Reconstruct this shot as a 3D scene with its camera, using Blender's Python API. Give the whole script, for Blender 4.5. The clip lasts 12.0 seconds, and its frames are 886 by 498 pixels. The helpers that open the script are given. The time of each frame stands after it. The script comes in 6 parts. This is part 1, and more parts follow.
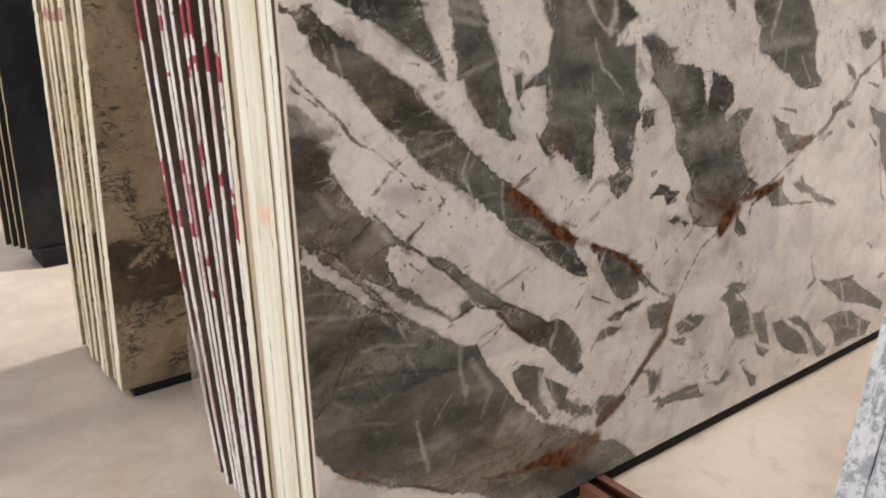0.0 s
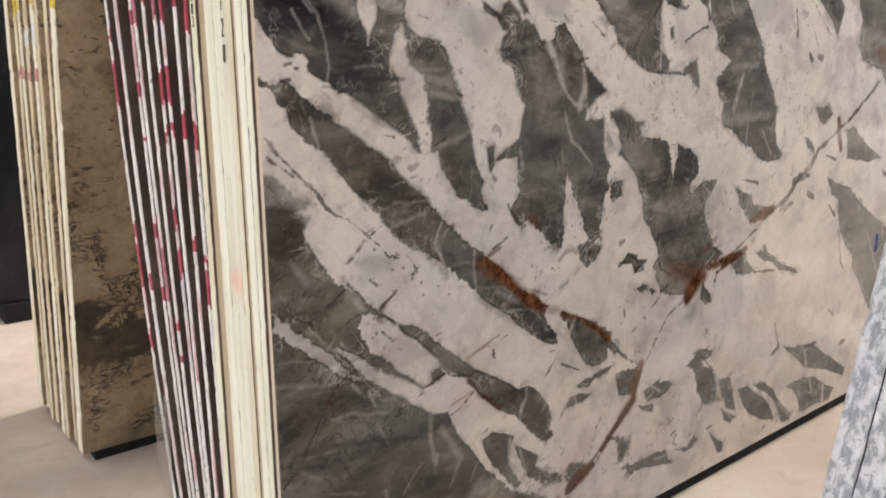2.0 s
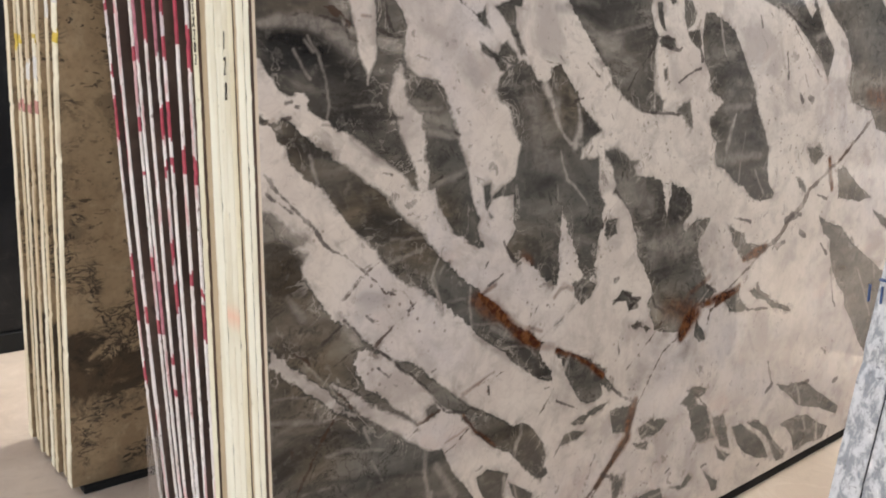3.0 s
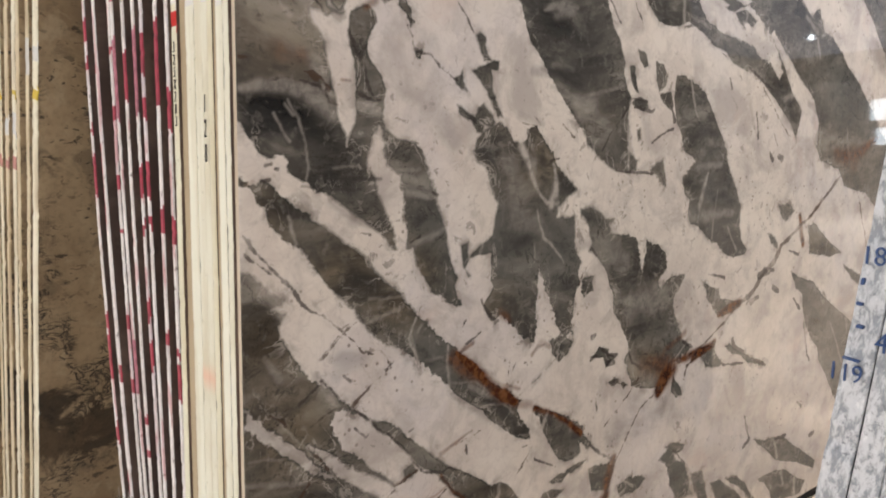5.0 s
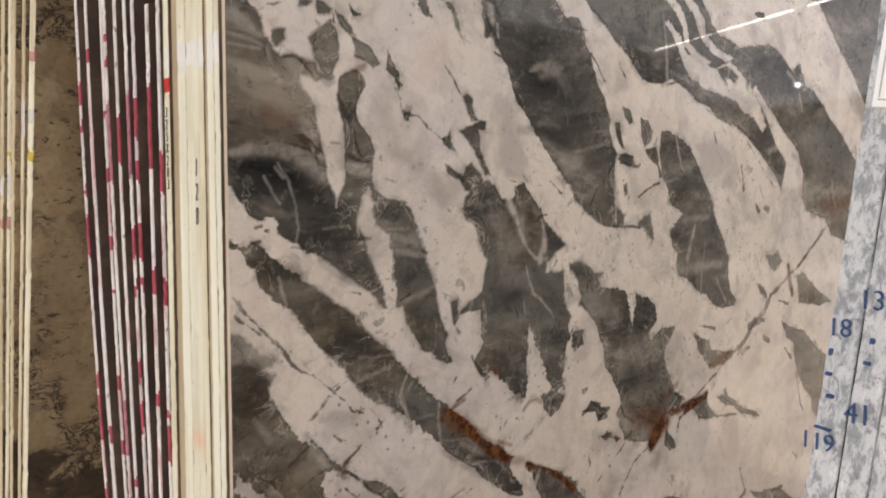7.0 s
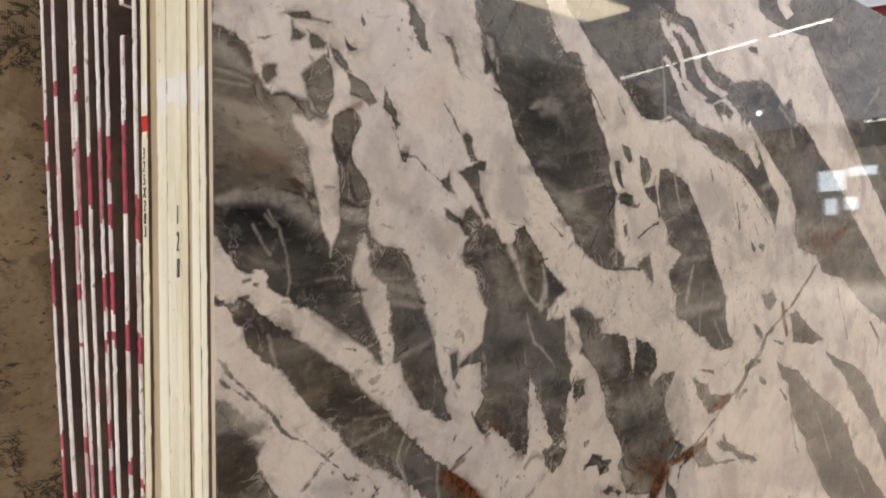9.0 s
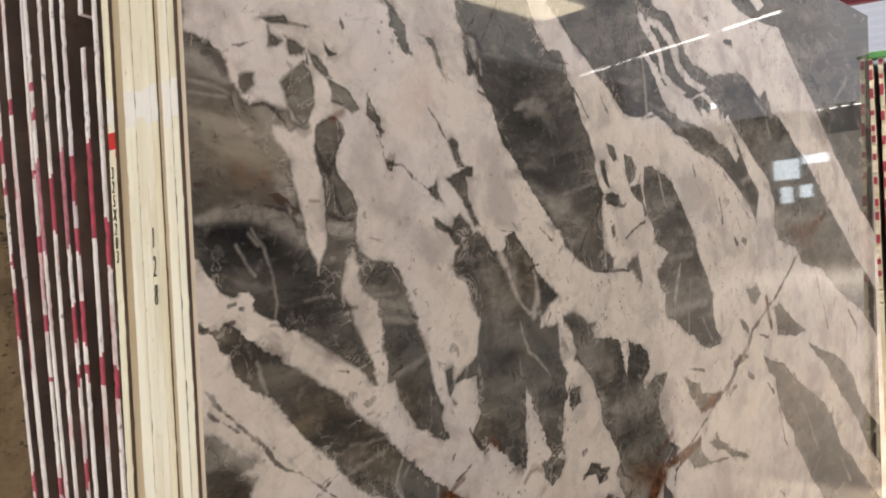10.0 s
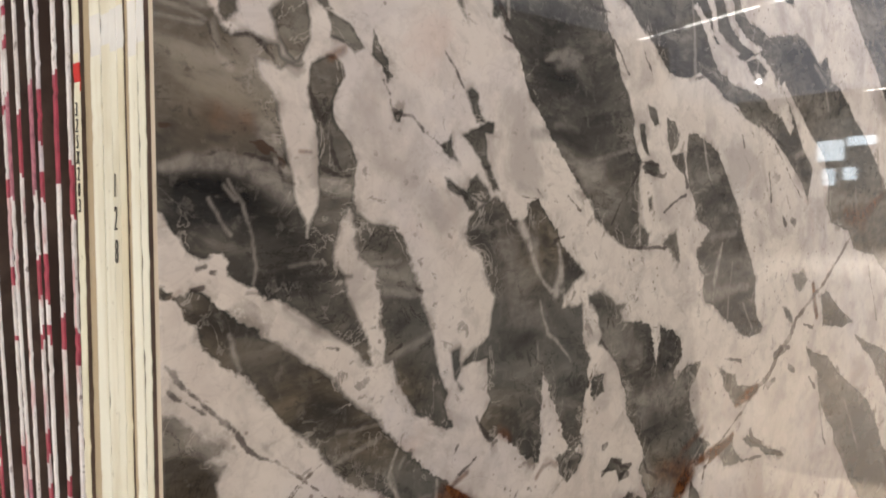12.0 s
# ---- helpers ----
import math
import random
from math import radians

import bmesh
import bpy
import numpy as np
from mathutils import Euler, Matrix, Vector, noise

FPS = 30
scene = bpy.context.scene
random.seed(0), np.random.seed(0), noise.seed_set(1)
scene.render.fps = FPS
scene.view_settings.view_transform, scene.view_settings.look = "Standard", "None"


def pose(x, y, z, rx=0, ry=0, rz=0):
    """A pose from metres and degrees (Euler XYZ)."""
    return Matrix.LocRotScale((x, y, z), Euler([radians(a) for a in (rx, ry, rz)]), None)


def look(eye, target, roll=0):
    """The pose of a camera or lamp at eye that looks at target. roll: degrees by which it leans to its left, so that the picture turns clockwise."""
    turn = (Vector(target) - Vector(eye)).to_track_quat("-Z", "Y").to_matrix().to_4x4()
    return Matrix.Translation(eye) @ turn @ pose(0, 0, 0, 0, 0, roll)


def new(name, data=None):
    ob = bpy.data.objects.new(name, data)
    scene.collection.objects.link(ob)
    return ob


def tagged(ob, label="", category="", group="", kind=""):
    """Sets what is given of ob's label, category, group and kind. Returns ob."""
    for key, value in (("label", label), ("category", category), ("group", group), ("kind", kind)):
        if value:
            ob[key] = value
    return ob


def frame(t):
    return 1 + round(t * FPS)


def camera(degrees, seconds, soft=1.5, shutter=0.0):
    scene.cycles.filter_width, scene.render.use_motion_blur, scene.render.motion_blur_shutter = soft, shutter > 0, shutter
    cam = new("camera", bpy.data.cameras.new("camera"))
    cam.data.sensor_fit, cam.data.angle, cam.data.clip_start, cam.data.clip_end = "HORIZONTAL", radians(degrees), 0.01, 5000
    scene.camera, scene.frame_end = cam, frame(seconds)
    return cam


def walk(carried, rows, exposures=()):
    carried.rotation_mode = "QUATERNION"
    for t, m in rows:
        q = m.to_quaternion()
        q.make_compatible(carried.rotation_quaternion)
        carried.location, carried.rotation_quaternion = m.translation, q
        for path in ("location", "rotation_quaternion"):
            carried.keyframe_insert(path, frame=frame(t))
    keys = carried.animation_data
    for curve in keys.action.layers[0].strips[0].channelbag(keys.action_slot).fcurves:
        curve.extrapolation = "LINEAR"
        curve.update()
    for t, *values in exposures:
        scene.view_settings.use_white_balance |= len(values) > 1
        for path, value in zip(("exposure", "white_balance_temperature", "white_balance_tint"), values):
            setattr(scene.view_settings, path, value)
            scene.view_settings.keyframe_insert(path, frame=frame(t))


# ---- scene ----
EXPOSURES = [(0.0, 0.08, 6150, 10), (3.0, 0.06, 6150, 10), (5.0, 0.0, 6350, 10), (7.0, -0.06, 6450, 10), (9.0, -0.08, 6500, 10), (12.0, -0.04, 6450, 10)]
# The camera is carried by hand along the open ends of the racks.
cam = camera(58.1, 12.0, soft=1.9)
PATH = [
    (0, (-0.5673, -1.1204, 1.1923), (0.5802, 0.3961, 0.5730), -0.45),
    (0.5, (-0.5751, -1.1210, 1.2027), (0.5972, 0.3895, 0.6158), 0.03),
    (1, (-0.5754, -1.1254, 1.2095), (0.6230, 0.3768, 0.6551), 0.13),
    (1.5, (-0.5731, -1.1263, 1.2139), (0.6476, 0.3693, 0.6915), 0.51),
    (2, (-0.5774, -1.1238, 1.2218), (0.6535, 0.3753, 0.7345), 0.90),
    (2.5, (-0.5826, -1.1200, 1.2283), (0.6629, 0.3796, 0.7809), 1.28),
    (3, (-0.5875, -1.1254, 1.2332), (0.6670, 0.3775, 0.8238), 1.56),
    (5, (-0.5910, -1.1322, 1.2549), (0.7148, 0.3551, 0.9669), 1.87),
    (5.5, (-0.5900, -1.1363, 1.2606), (0.7233, 0.3499, 1.0029), 1.52),
    (6, (-0.5940, -1.1378, 1.2638), (0.7260, 0.3466, 1.0313), 1.53),
    (6.5, (-0.5955, -1.1448, 1.2705), (0.7256, 0.3435, 1.0709), 1.31),
    (7, (-0.5921, -1.1495, 1.2763), (0.7296, 0.3420, 1.1072), 1.26),
    (7.2, (-0.5931, -1.1461, 1.2820), (0.7316, 0.3430, 1.1155), 1.20),
    (9, (-0.5655, -1.0258, 1.3123), (0.8205, 0.4121, 1.2064), 1.33),
    (9.5, (-0.5509, -0.9846, 1.3177), (0.8751, 0.4145, 1.2235), 0.39),
    (10, (-0.5527, -0.9440, 1.3225), (0.8981, 0.4292, 1.2248), -1.07),
    (10.5, (-0.5481, -0.9169, 1.3238), (0.9126, 0.4436, 1.2005), -1.53),
    (11, (-0.5274, -0.8858, 1.3151), (0.9390, 0.4658, 1.1645), -0.40),
    (11.5, (-0.4766, -0.8664, 1.3101), (0.9622, 0.5119, 1.1361), 0.85),
    (12, (-0.4087, -0.8489, 1.3126), (0.9848, 0.5742, 1.1302), 1.50),
]
walk(cam, [(t, look(eye, target, roll)) for t, eye, target, roll in PATH], EXPOSURES)

# ---- world and lights ----
world = bpy.data.worlds.new("hall_daylight")
scene.world = world
world.use_nodes = True
sky = world.node_tree.nodes.new("ShaderNodeTexSky")
sky.sky_type, sky.sun_disc = "NISHITA", False
sky.sun_elevation, sky.sun_rotation = radians(40), radians(200)
world.node_tree.links.new(sky.outputs["Color"], world.node_tree.nodes["Background"].inputs["Color"])
world.node_tree.nodes["Background"].inputs["Strength"].default_value = 0.15


def area_lamp(name, at, target, sx, sy, watts, color):
    d = bpy.data.lights.new(name, "AREA")
    d.shape, d.size, d.size_y, d.energy, d.color = "RECTANGLE", sx, sy, watts, color
    o = new(name, d)
    o.matrix_world = look(at, target)
    return o


sun_data = bpy.data.lights.new("sun", "SUN")
sun_data.energy, sun_data.angle, sun_data.color = 1.45, radians(0.5), (1.0, 0.95, 0.88)
sun = new("sun", sun_data)
sun.matrix_world = look((-2.6, -7.2, 6.4), (0, 0, 0))

WARM = (1.0, 0.930, 0.830)
area_lamp("tube_row_light", (2.2, -2.0, 5.09), (2.2, -2.0, 0), 0.05, 2.5, 290, WARM)
area_lamp("tube_row_light", (-2.55, 4.5, 5.09), (-2.55, 4.5, 0), 0.05, 2.6, 45, WARM)
area_lamp("tube_row_light", (3.6, 1.3, 5.09), (3.6, 1.3, 0), 0.05, 1.3, 500, WARM)
# Unseen fill over the far bay, added to brighten what the slab reflects.
area_lamp("bay_light", (19.0, -2.0, 5.09), (19.0, -2.0, 0), 1.2, 1.2, 1650, (0.92, 0.96, 1.0))
# Unseen fill from the west, added to brighten the slab ends.
area_lamp("door_daylight", (-9.4, -2.0, 1.25), (0.0, -1.0, 1.25), 5.0, 2.0, 450, (1.0, 0.97, 0.91))

# ---- node helpers ----


class Nodes:
    """Shorthand for a material's node tree."""

    def __init__(self, name, rough=0.5, metal=0.0, spec=0.5):
        self.m = bpy.data.materials.new(name)
        self.m.use_nodes = True
        self.t = self.m.node_tree
        self.b = self.t.nodes["Principled BSDF"]
        self.b.inputs["Roughness"].default_value = rough
        self.b.inputs["Metallic"].default_value = metal
        self.b.inputs["Specular IOR Level"].default_value = spec

    def put(self, socket, v):
        if isinstance(v, bpy.types.NodeSocket):
            self.t.links.new(v, socket)
        elif isinstance(v, (tuple, list)) and len(v) == 3 and socket.type == "RGBA":
            socket.default_value = (*v, 1)
        else:
            socket.default_value = v

    def node(self, kind, **props):
        n = self.t.nodes.new("ShaderNode" + kind)
        for k, v in props.items():
            setattr(n, k, v)
        return n

    def coord(self, scale=(1, 1, 1), shift=(0, 0, 0), turn=(0, 0, 0), per_object=False):
        c = self.node("TexCoord").outputs["Object"]
        m = self.node("Mapping")
        self.put(m.inputs["Vector"], c)
        m.inputs["Scale"].default_value, m.inputs["Location"].default_value = scale, shift
        m.inputs["Rotation"].default_value = [radians(a) for a in turn]
        out = m.outputs["Vector"]
        if per_object:
            a = self.node("VectorMath", operation="ADD")
            k = self.math("MULTIPLY", self.node("ObjectInfo").outputs["Random"], 37.0)
            x = self.node("CombineXYZ")
            self.put(x.inputs[0], k), self.put(x.inputs[1], k), self.put(x.inputs[2], k)
            self.put(a.inputs[0], out), self.put(a.inputs[1], x.outputs[0])
            out = a.outputs[0]
        return out

    def noise(self, vec, scale, detail=4.0, rough=0.55, warp=0.0, out="Fac"):
        n = self.node("TexNoise")
        self.put(n.inputs["Vector"], vec)
        n.inputs["Scale"].default_value, n.inputs["Detail"].default_value = scale, detail
        n.inputs["Roughness"].default_value, n.inputs["Distortion"].default_value = rough, warp
        return n.outputs[out]

    def voronoi(self, vec, scale, feature="F1", out="Distance"):
        n = self.node("TexVoronoi", feature=feature)
        self.put(n.inputs["Vector"], vec)
        n.inputs["Scale"].default_value = scale
        return n.outputs[out]

    def math(self, op, a, b=0.0, c=0.0, clamp=False):
        n = self.node("Math", operation=op, use_clamp=clamp)
        self.put(n.inputs[0], a), self.put(n.inputs[1], b), self.put(n.inputs[2], c)
        return n.outputs[0]

    def step(self, v, lo, hi, a=0.0, b=1.0):
        n = self.node("MapRange", interpolation_type="SMOOTHSTEP")
        self.put(n.inputs[0], v)
        for i, x in enumerate((lo, hi, a, b)):
            n.inputs[i + 1].default_value = x
        return n.outputs[0]

    def mix(self, f, a, b, blend="MIX"):
        n = self.node("Mix", data_type="RGBA", blend_type=blend)
        self.put(n.inputs[0], f), self.put(n.inputs[6], a), self.put(n.inputs[7], b)
        return n.outputs[2]

    def field(self, name):
        return self.node("Attribute", attribute_name=name).outputs["Fac"]

    def random(self):
        return self.node("ObjectInfo").outputs["Random"]

    def finish(self, color, bump=None, strength=0.2, dist=0.002, rough=None):
        self.put(self.b.inputs["Base Color"], color)
        if rough is not None:
            self.put(self.b.inputs["Roughness"], rough)
        if bump is not None:
            n = self.node("Bump")
            n.inputs["Strength"].default_value, n.inputs["Distance"].default_value = strength, dist
            self.put(n.inputs["Height"], bump)
            self.put(self.b.inputs["Normal"], n.outputs[0])
        return self.m

# ---- materials ----


def concrete():
    g = Nodes("dusty_concrete", rough=0.55)
    c = g.coord()
    big, mid, fine = g.noise(c, 1.3, 5, 0.6), g.noise(c, 9, 5, 0.65, 0.6), g.noise(c, 120, 3, 0.6)
    col = g.mix(g.step(big, 0.35, 0.7), (0.54, 0.430, 0.330), (0.67, 0.560, 0.445))
    col = g.mix(g.step(mid, 0.52, 0.62, 0, 0.30), col, (0.72, 0.62, 0.51))
    col = g.mix(g.step(mid, 0.48, 0.34, 0, 0.35), col, (0.42, 0.315, 0.225))
    col = g.mix(g.step(fine, 0.6, 0.8, 0, 0.35), col, (0.3, 0.24, 0.19))
    col = g.mix(g.step(g.voronoi(c, 3.1), 0.035, 0.02, 0, 0.6), col, (0.2, 0.15, 0.12))
    return g.finish(col, g.math("ADD", mid, g.math("MULTIPLY", fine, 0.4)), 0.25, 0.004, g.step(mid, 0.3, 0.7, 0.38, 0.7))


def edge_paint(name, tone, stain, streak=0.5, chalk=0.0):
    """Sawn slab edge with a coat of limewash: uneven along its height."""
    g = Nodes(name, rough=0.7)
    c = g.coord((1, 1, 0.12), per_object=True)
    f = g.coord(per_object=True)
    a, b, d = g.noise(c, 26, 4, 0.6), g.noise(f, 5, 4, 0.6), g.noise(f, 70, 3, 0.6)
    col = g.mix(g.step(a, 0.42, 0.68, 0, streak), tone, stain)
    col = g.mix(g.step(b, 0.5, 0.72, 0, 0.45), col, stain)
    col = g.mix(g.step(d, 0.66, 0.74, 0, 0.5), col, [x * 0.45 for x in stain])
    col = g.mix(g.step(g.random(), 0, 1, 0, 0.25), col, stain)
    if chalk:
        # A faded pink chalk smear some 0.78 m up the edge.
        z = g.node("SeparateXYZ")
        g.put(z.inputs[0], g.coord())
        off = g.math("ADD", g.math("ABSOLUTE", g.math("SUBTRACT", z.outputs[2], 0.775)), g.math("MULTIPLY", b, 0.05))
        col = g.mix(g.math("MULTIPLY", g.step(off, 0.065, 0.025), chalk), col, (0.78, 0.42, 0.30))
    return g.finish(col, g.math("ADD", a, d), 0.5, 0.003)


def red_edge():
    """White-limed edge of the dark stone with strokes of red paint."""
    g = Nodes("limed_edge_with_red_paint", rough=0.65)
    c = g.coord(per_object=True)
    s = g.coord((1, 6, 1), per_object=True)
    base = g.mix(g.step(g.noise(c, 14, 4, 0.65), 0.35, 0.7), (0.80, 0.76, 0.73), (0.60, 0.54, 0.51))
    base = g.mix(g.step(g.noise(c, 55, 3), 0.62, 0.7, 0, 0.7), base, (0.16, 0.12, 0.1))
    lilac = g.step(g.noise(c, 2.1, 2), 0.55, 0.7, 0, 0.5)
    base = g.mix(lilac, base, (0.50, 0.40, 0.46))
    edge = g.math("ADD", g.noise(s, 5.2, 2, 0.5), g.math("MULTIPLY", g.noise(s, 30, 2), 0.18))
    red = g.mix(g.noise(c, 40, 2), (0.42, 0.035, 0.06), (0.55, 0.10, 0.14))
    return g.finish(g.mix(g.step(edge, 0.66, 0.72, 0, 0.45), base, red), g.noise(c, 90, 3), 0.3, 0.002)


def dark_stone():
    g = Nodes("dark_brown_stone", rough=0.45)
    c = g.coord((1, 1, 1), per_object=True)
    a, b = g.noise(c, 3.5, 6, 0.65, 0.8), g.noise(c, 24, 5, 0.6)
    col = g.mix(g.step(a, 0.4, 0.7), (0.085, 0.056, 0.045), (0.175, 0.120, 0.093))
    col = g.mix(g.step(b, 0.55, 0.75, 0, 0.6), col, (0.03, 0.018, 0.016))
    return g.finish(col, b, 0.15, 0.001)


def gold_stone():
    """Unpolished back of a golden granite: mottled, with black mineral ferns, a dark band low down and net marks."""
    g = Nodes("golden_granite_back", rough=0.5)
    c = g.coord()
    a, b, d = g.noise(c, 3.2, 5, 0.6, 0.5), g.noise(c, 11, 6, 0.68, 0.7), g.noise(c, 60, 4, 0.65)
    col = g.mix(g.step(a, 0.36, 0.64), (0.265, 0.188, 0.108), (0.450, 0.342, 0.208))
    col = g.mix(g.step(b, 0.52, 0.66, 0, 0.7), col, (0.175, 0.135, 0.085))
    col = g.mix(g.step(b, 0.44, 0.32, 0, 0.5), col, (0.480, 0.390, 0.255))
    col = g.mix(g.step(d, 0.45, 0.70, 0, 0.4), col, (0.200, 0.145, 0.085))
    # Ferns: spidery ridges gathered in clusters.
    s = g.coord((1, 1, 1.7), turn=(0, 32, 0))
    ridge = g.math("ABSOLUTE", g.math("SUBTRACT", g.noise(s, 17, 6, 0.66, 1.1), 0.5))
    tuft = g.step(g.noise(c, 5.2, 3, 0.55, 0.3), 0.48, 0.57)
    col = g.mix(g.math("MULTIPLY", g.step(ridge, 0.050, 0.014, 0, 0.95), tuft), col, (0.024, 0.017, 0.012))
    fleck = g.math("MULTIPLY", g.step(g.noise(s, 26, 5, 0.65, 0.4), 0.57, 0.62, 0, 0.85), g.step(g.noise(c, 2.6, 3), 0.44, 0.54))
    col = g.mix(fleck, col, (0.030, 0.021, 0.014))
    # A black and brown band runs through the stone knee-high.
    height = g.node("SeparateXYZ")
    g.put(height.inputs[0], c)
    off = g.math("ABSOLUTE", g.math("SUBTRACT", g.math("ADD", height.outputs[2], g.math("MULTIPLY", g.math("SUBTRACT", a, 0.5), 0.55)), 0.36))
    band = g.step(g.math("ADD", off, g.math("MULTIPLY", g.math("SUBTRACT", b, 0.5), 0.35)), 0.115, 0.055, 0, 0.9)
    col = g.mix(band, col, g.mix(g.step(b, 0.4, 0.6), (0.022, 0.015, 0.010), (0.085, 0.055, 0.030)))
    w = g.node("TexWave", wave_type="BANDS", bands_direction="X")
    g.put(w.inputs["Vector"], c)
    w.inputs["Scale"].default_value = 55
    net = g.math("MULTIPLY", w.outputs["Fac"], g.step(g.noise(c, 5, 3), 0.52, 0.62))
    col = g.mix(g.math("MULTIPLY", net, 0.5), col, (0.06, 0.042, 0.028))
    return g.finish(col, g.math("ADD", d, g.math("MULTIPLY", net, 0.5)), 0.3, 0.002)


def black_stone():
    g = Nodes("black_stone", rough=0.32, spec=0.3)
    c = g.coord()
    a, v = g.noise(c, 5, 5, 0.6), g.noise(c, 1.7, 4, 0.6, 1.5)
    col = g.mix(g.step(a, 0.4, 0.75), (0.008, 0.009, 0.011), (0.020, 0.022, 0.025))
    vein = g.math("ABSOLUTE", g.math("SUBTRACT", v, 0.5))
    col = g.mix(g.step(vein, 0.008, 0.002, 0, 0.05), col, (0.12, 0.12, 0.12))
    return g.finish(col, a, 0.05, 0.001)


def grey_granite():
    g = Nodes("grey_white_granite_edge", rough=0.6)
    c = g.coord((1, 1, 1), turn=(-38, 0, 0), per_object=True)
    s = g.coord((1, 2.2, 1), turn=(-38, 0, 0), per_object=True)
    a, b, d = g.noise(s, 70, 5, 0.68, 0.3), g.noise(c, 190, 4, 0.7), g.noise(c, 14, 3)
    col = g.mix(g.step(a, 0.40, 0.56), (0.27, 0.285, 0.31), (0.58, 0.59, 0.61))
    col = g.mix(g.step(a, 0.60, 0.72), col, (0.74, 0.74, 0.75))
    col = g.mix(g.step(b, 0.56, 0.68, 0, 0.75), col, (0.14, 0.15, 0.17))
    col = g.mix(g.step(d, 0.5, 0.75, 0, 0.4), col, (0.36, 0.38, 0.41))
    return g.finish(col, g.math("ADD", a, b), 0.5, 0.003)


def plain(name, color, rough=0.6, metal=0.0, vary=0.25, scale=14):
    g = Nodes(name, rough=rough, metal=metal)
    c = g.coord(per_object=True)
    a, b = g.noise(c, scale, 5, 0.6), g.noise(c, scale * 8, 3)
    col = g.mix(g.step(a, 0.35, 0.7, 0, 1), color, [x * (1 - vary) for x in color])
    col = g.mix(g.step(b, 0.6, 0.75, 0, vary), col, [x * 0.5 for x in color])
    return g.finish(col, b, 0.2, 0.002)


def glow(name, color, strength):
    g = Nodes(name)
    g.b.inputs["Emission Color"].default_value = (*color, 1)
    g.b.inputs["Emission Strength"].default_value = strength
    return g.finish(color)


CONCRETE = concrete()
CREAM = edge_paint("cream_limewash", (0.76, 0.73, 0.57), (0.56, 0.48, 0.31))
CREAM_PALE = edge_paint("pale_limewash", (0.78, 0.765, 0.64), (0.58, 0.52, 0.36))
CREAM_CHALK = edge_paint("chalked_limewash", (0.78, 0.765, 0.64), (0.58, 0.52, 0.36), chalk=0.65)
TAN = edge_paint("bare_tan_edge", (0.46, 0.37, 0.24), (0.33, 0.25, 0.15))
GOLD_EDGE = edge_paint("gold_slab_edge", (0.72, 0.63, 0.44), (0.36, 0.255, 0.14), 0.8)
GOLD_EDGE_PALE = edge_paint("pale_gold_slab_edge", (0.82, 0.77, 0.60), (0.44, 0.33, 0.19), 0.6)
BARE_EDGE = edge_paint("bare_marble_edge", (0.66, 0.57, 0.45), (0.48, 0.39, 0.28))
RED_EDGE = red_edge()
DARK = dark_stone()
# Lit face of the foremost dark slab: its brightness is put into the brown.
BROWN_LIT = plain("brown_stone_lit_face", (0.21, 0.145, 0.10), 0.5, vary=0.45, scale=6)
GOLD = gold_stone()
BLACK = black_stone()
GRANITE = grey_granite()
GRANITE_FACE = plain("polished_grey_granite_face", (0.085, 0.09, 0.095), 0.12, vary=0.4, scale=30)
# Blacker than rubber: the shade under the slabs is put into its colour.
RUBBER_AND_SHADE = plain("black_rubber_and_shade", (0.006, 0.0055, 0.005), 0.95)
STEEL_RED = plain("red_oxide_steel", (0.17, 0.065, 0.04), 0.5)
RED_INK = plain("red_marker_paint", (0.55, 0.02, 0.015), 0.5, vary=0.1)
TAPE = Nodes("milky_packing_tape", rough=0.25)
TAPE = TAPE.finish(TAPE.mix(TAPE.noise(TAPE.coord((1, 1, 0.2)), 90, 3), (0.88, 0.87, 0.83), (0.74, 0.72, 0.66)))
YELLOW = plain("yellow_paint", (0.66, 0.48, 0.05), 0.5, vary=0.2)
SCRIBBLE = plain("dull_red_scribble", (0.55, 0.26, 0.22), 0.6, vary=0.4, scale=40)
RED_WET = plain("red_edge_paint", (0.42, 0.05, 0.085), 0.45, vary=0.4, scale=50)
RED_PALE = plain("rubbed_pink_paint", (0.52, 0.19, 0.24), 0.55, vary=0.45, scale=60)
BLACK_INK = plain("black_marker_ink", (0.03, 0.025, 0.025), 0.6, vary=0.1)
BLUE_INK = plain("blue_marker_ink", (0.012, 0.05, 0.17), 0.5, vary=0.2)

# ---- mesh helpers ----


def part(name, bm, material, parent=None, label=""):
    me = bpy.data.meshes.new(name)
    bm.to_mesh(me)
    bm.free()
    for m in material if isinstance(material, (list, tuple)) else (material,):
        me.materials.append(m)
    ob = new(name, me)
    if parent:
        ob.parent = parent
    return tagged(ob, label)


def box(bm, x0, x1, y0, y1, z0, z1, bevel=0.0):
    m = Matrix.Translation(((x0 + x1) / 2, (y0 + y1) / 2, (z0 + z1) / 2)) @ Matrix.Diagonal((x1 - x0, y1 - y0, z1 - z0, 1))
    vs = bmesh.ops.create_cube(bm, size=1, matrix=m)["verts"]
    if bevel:
        es = list({e for v in vs for e in v.link_edges})
        bmesh.ops.bevel(bm, geom=es, offset=bevel, segments=2, affect="EDGES", profile=0.7)
    return bm


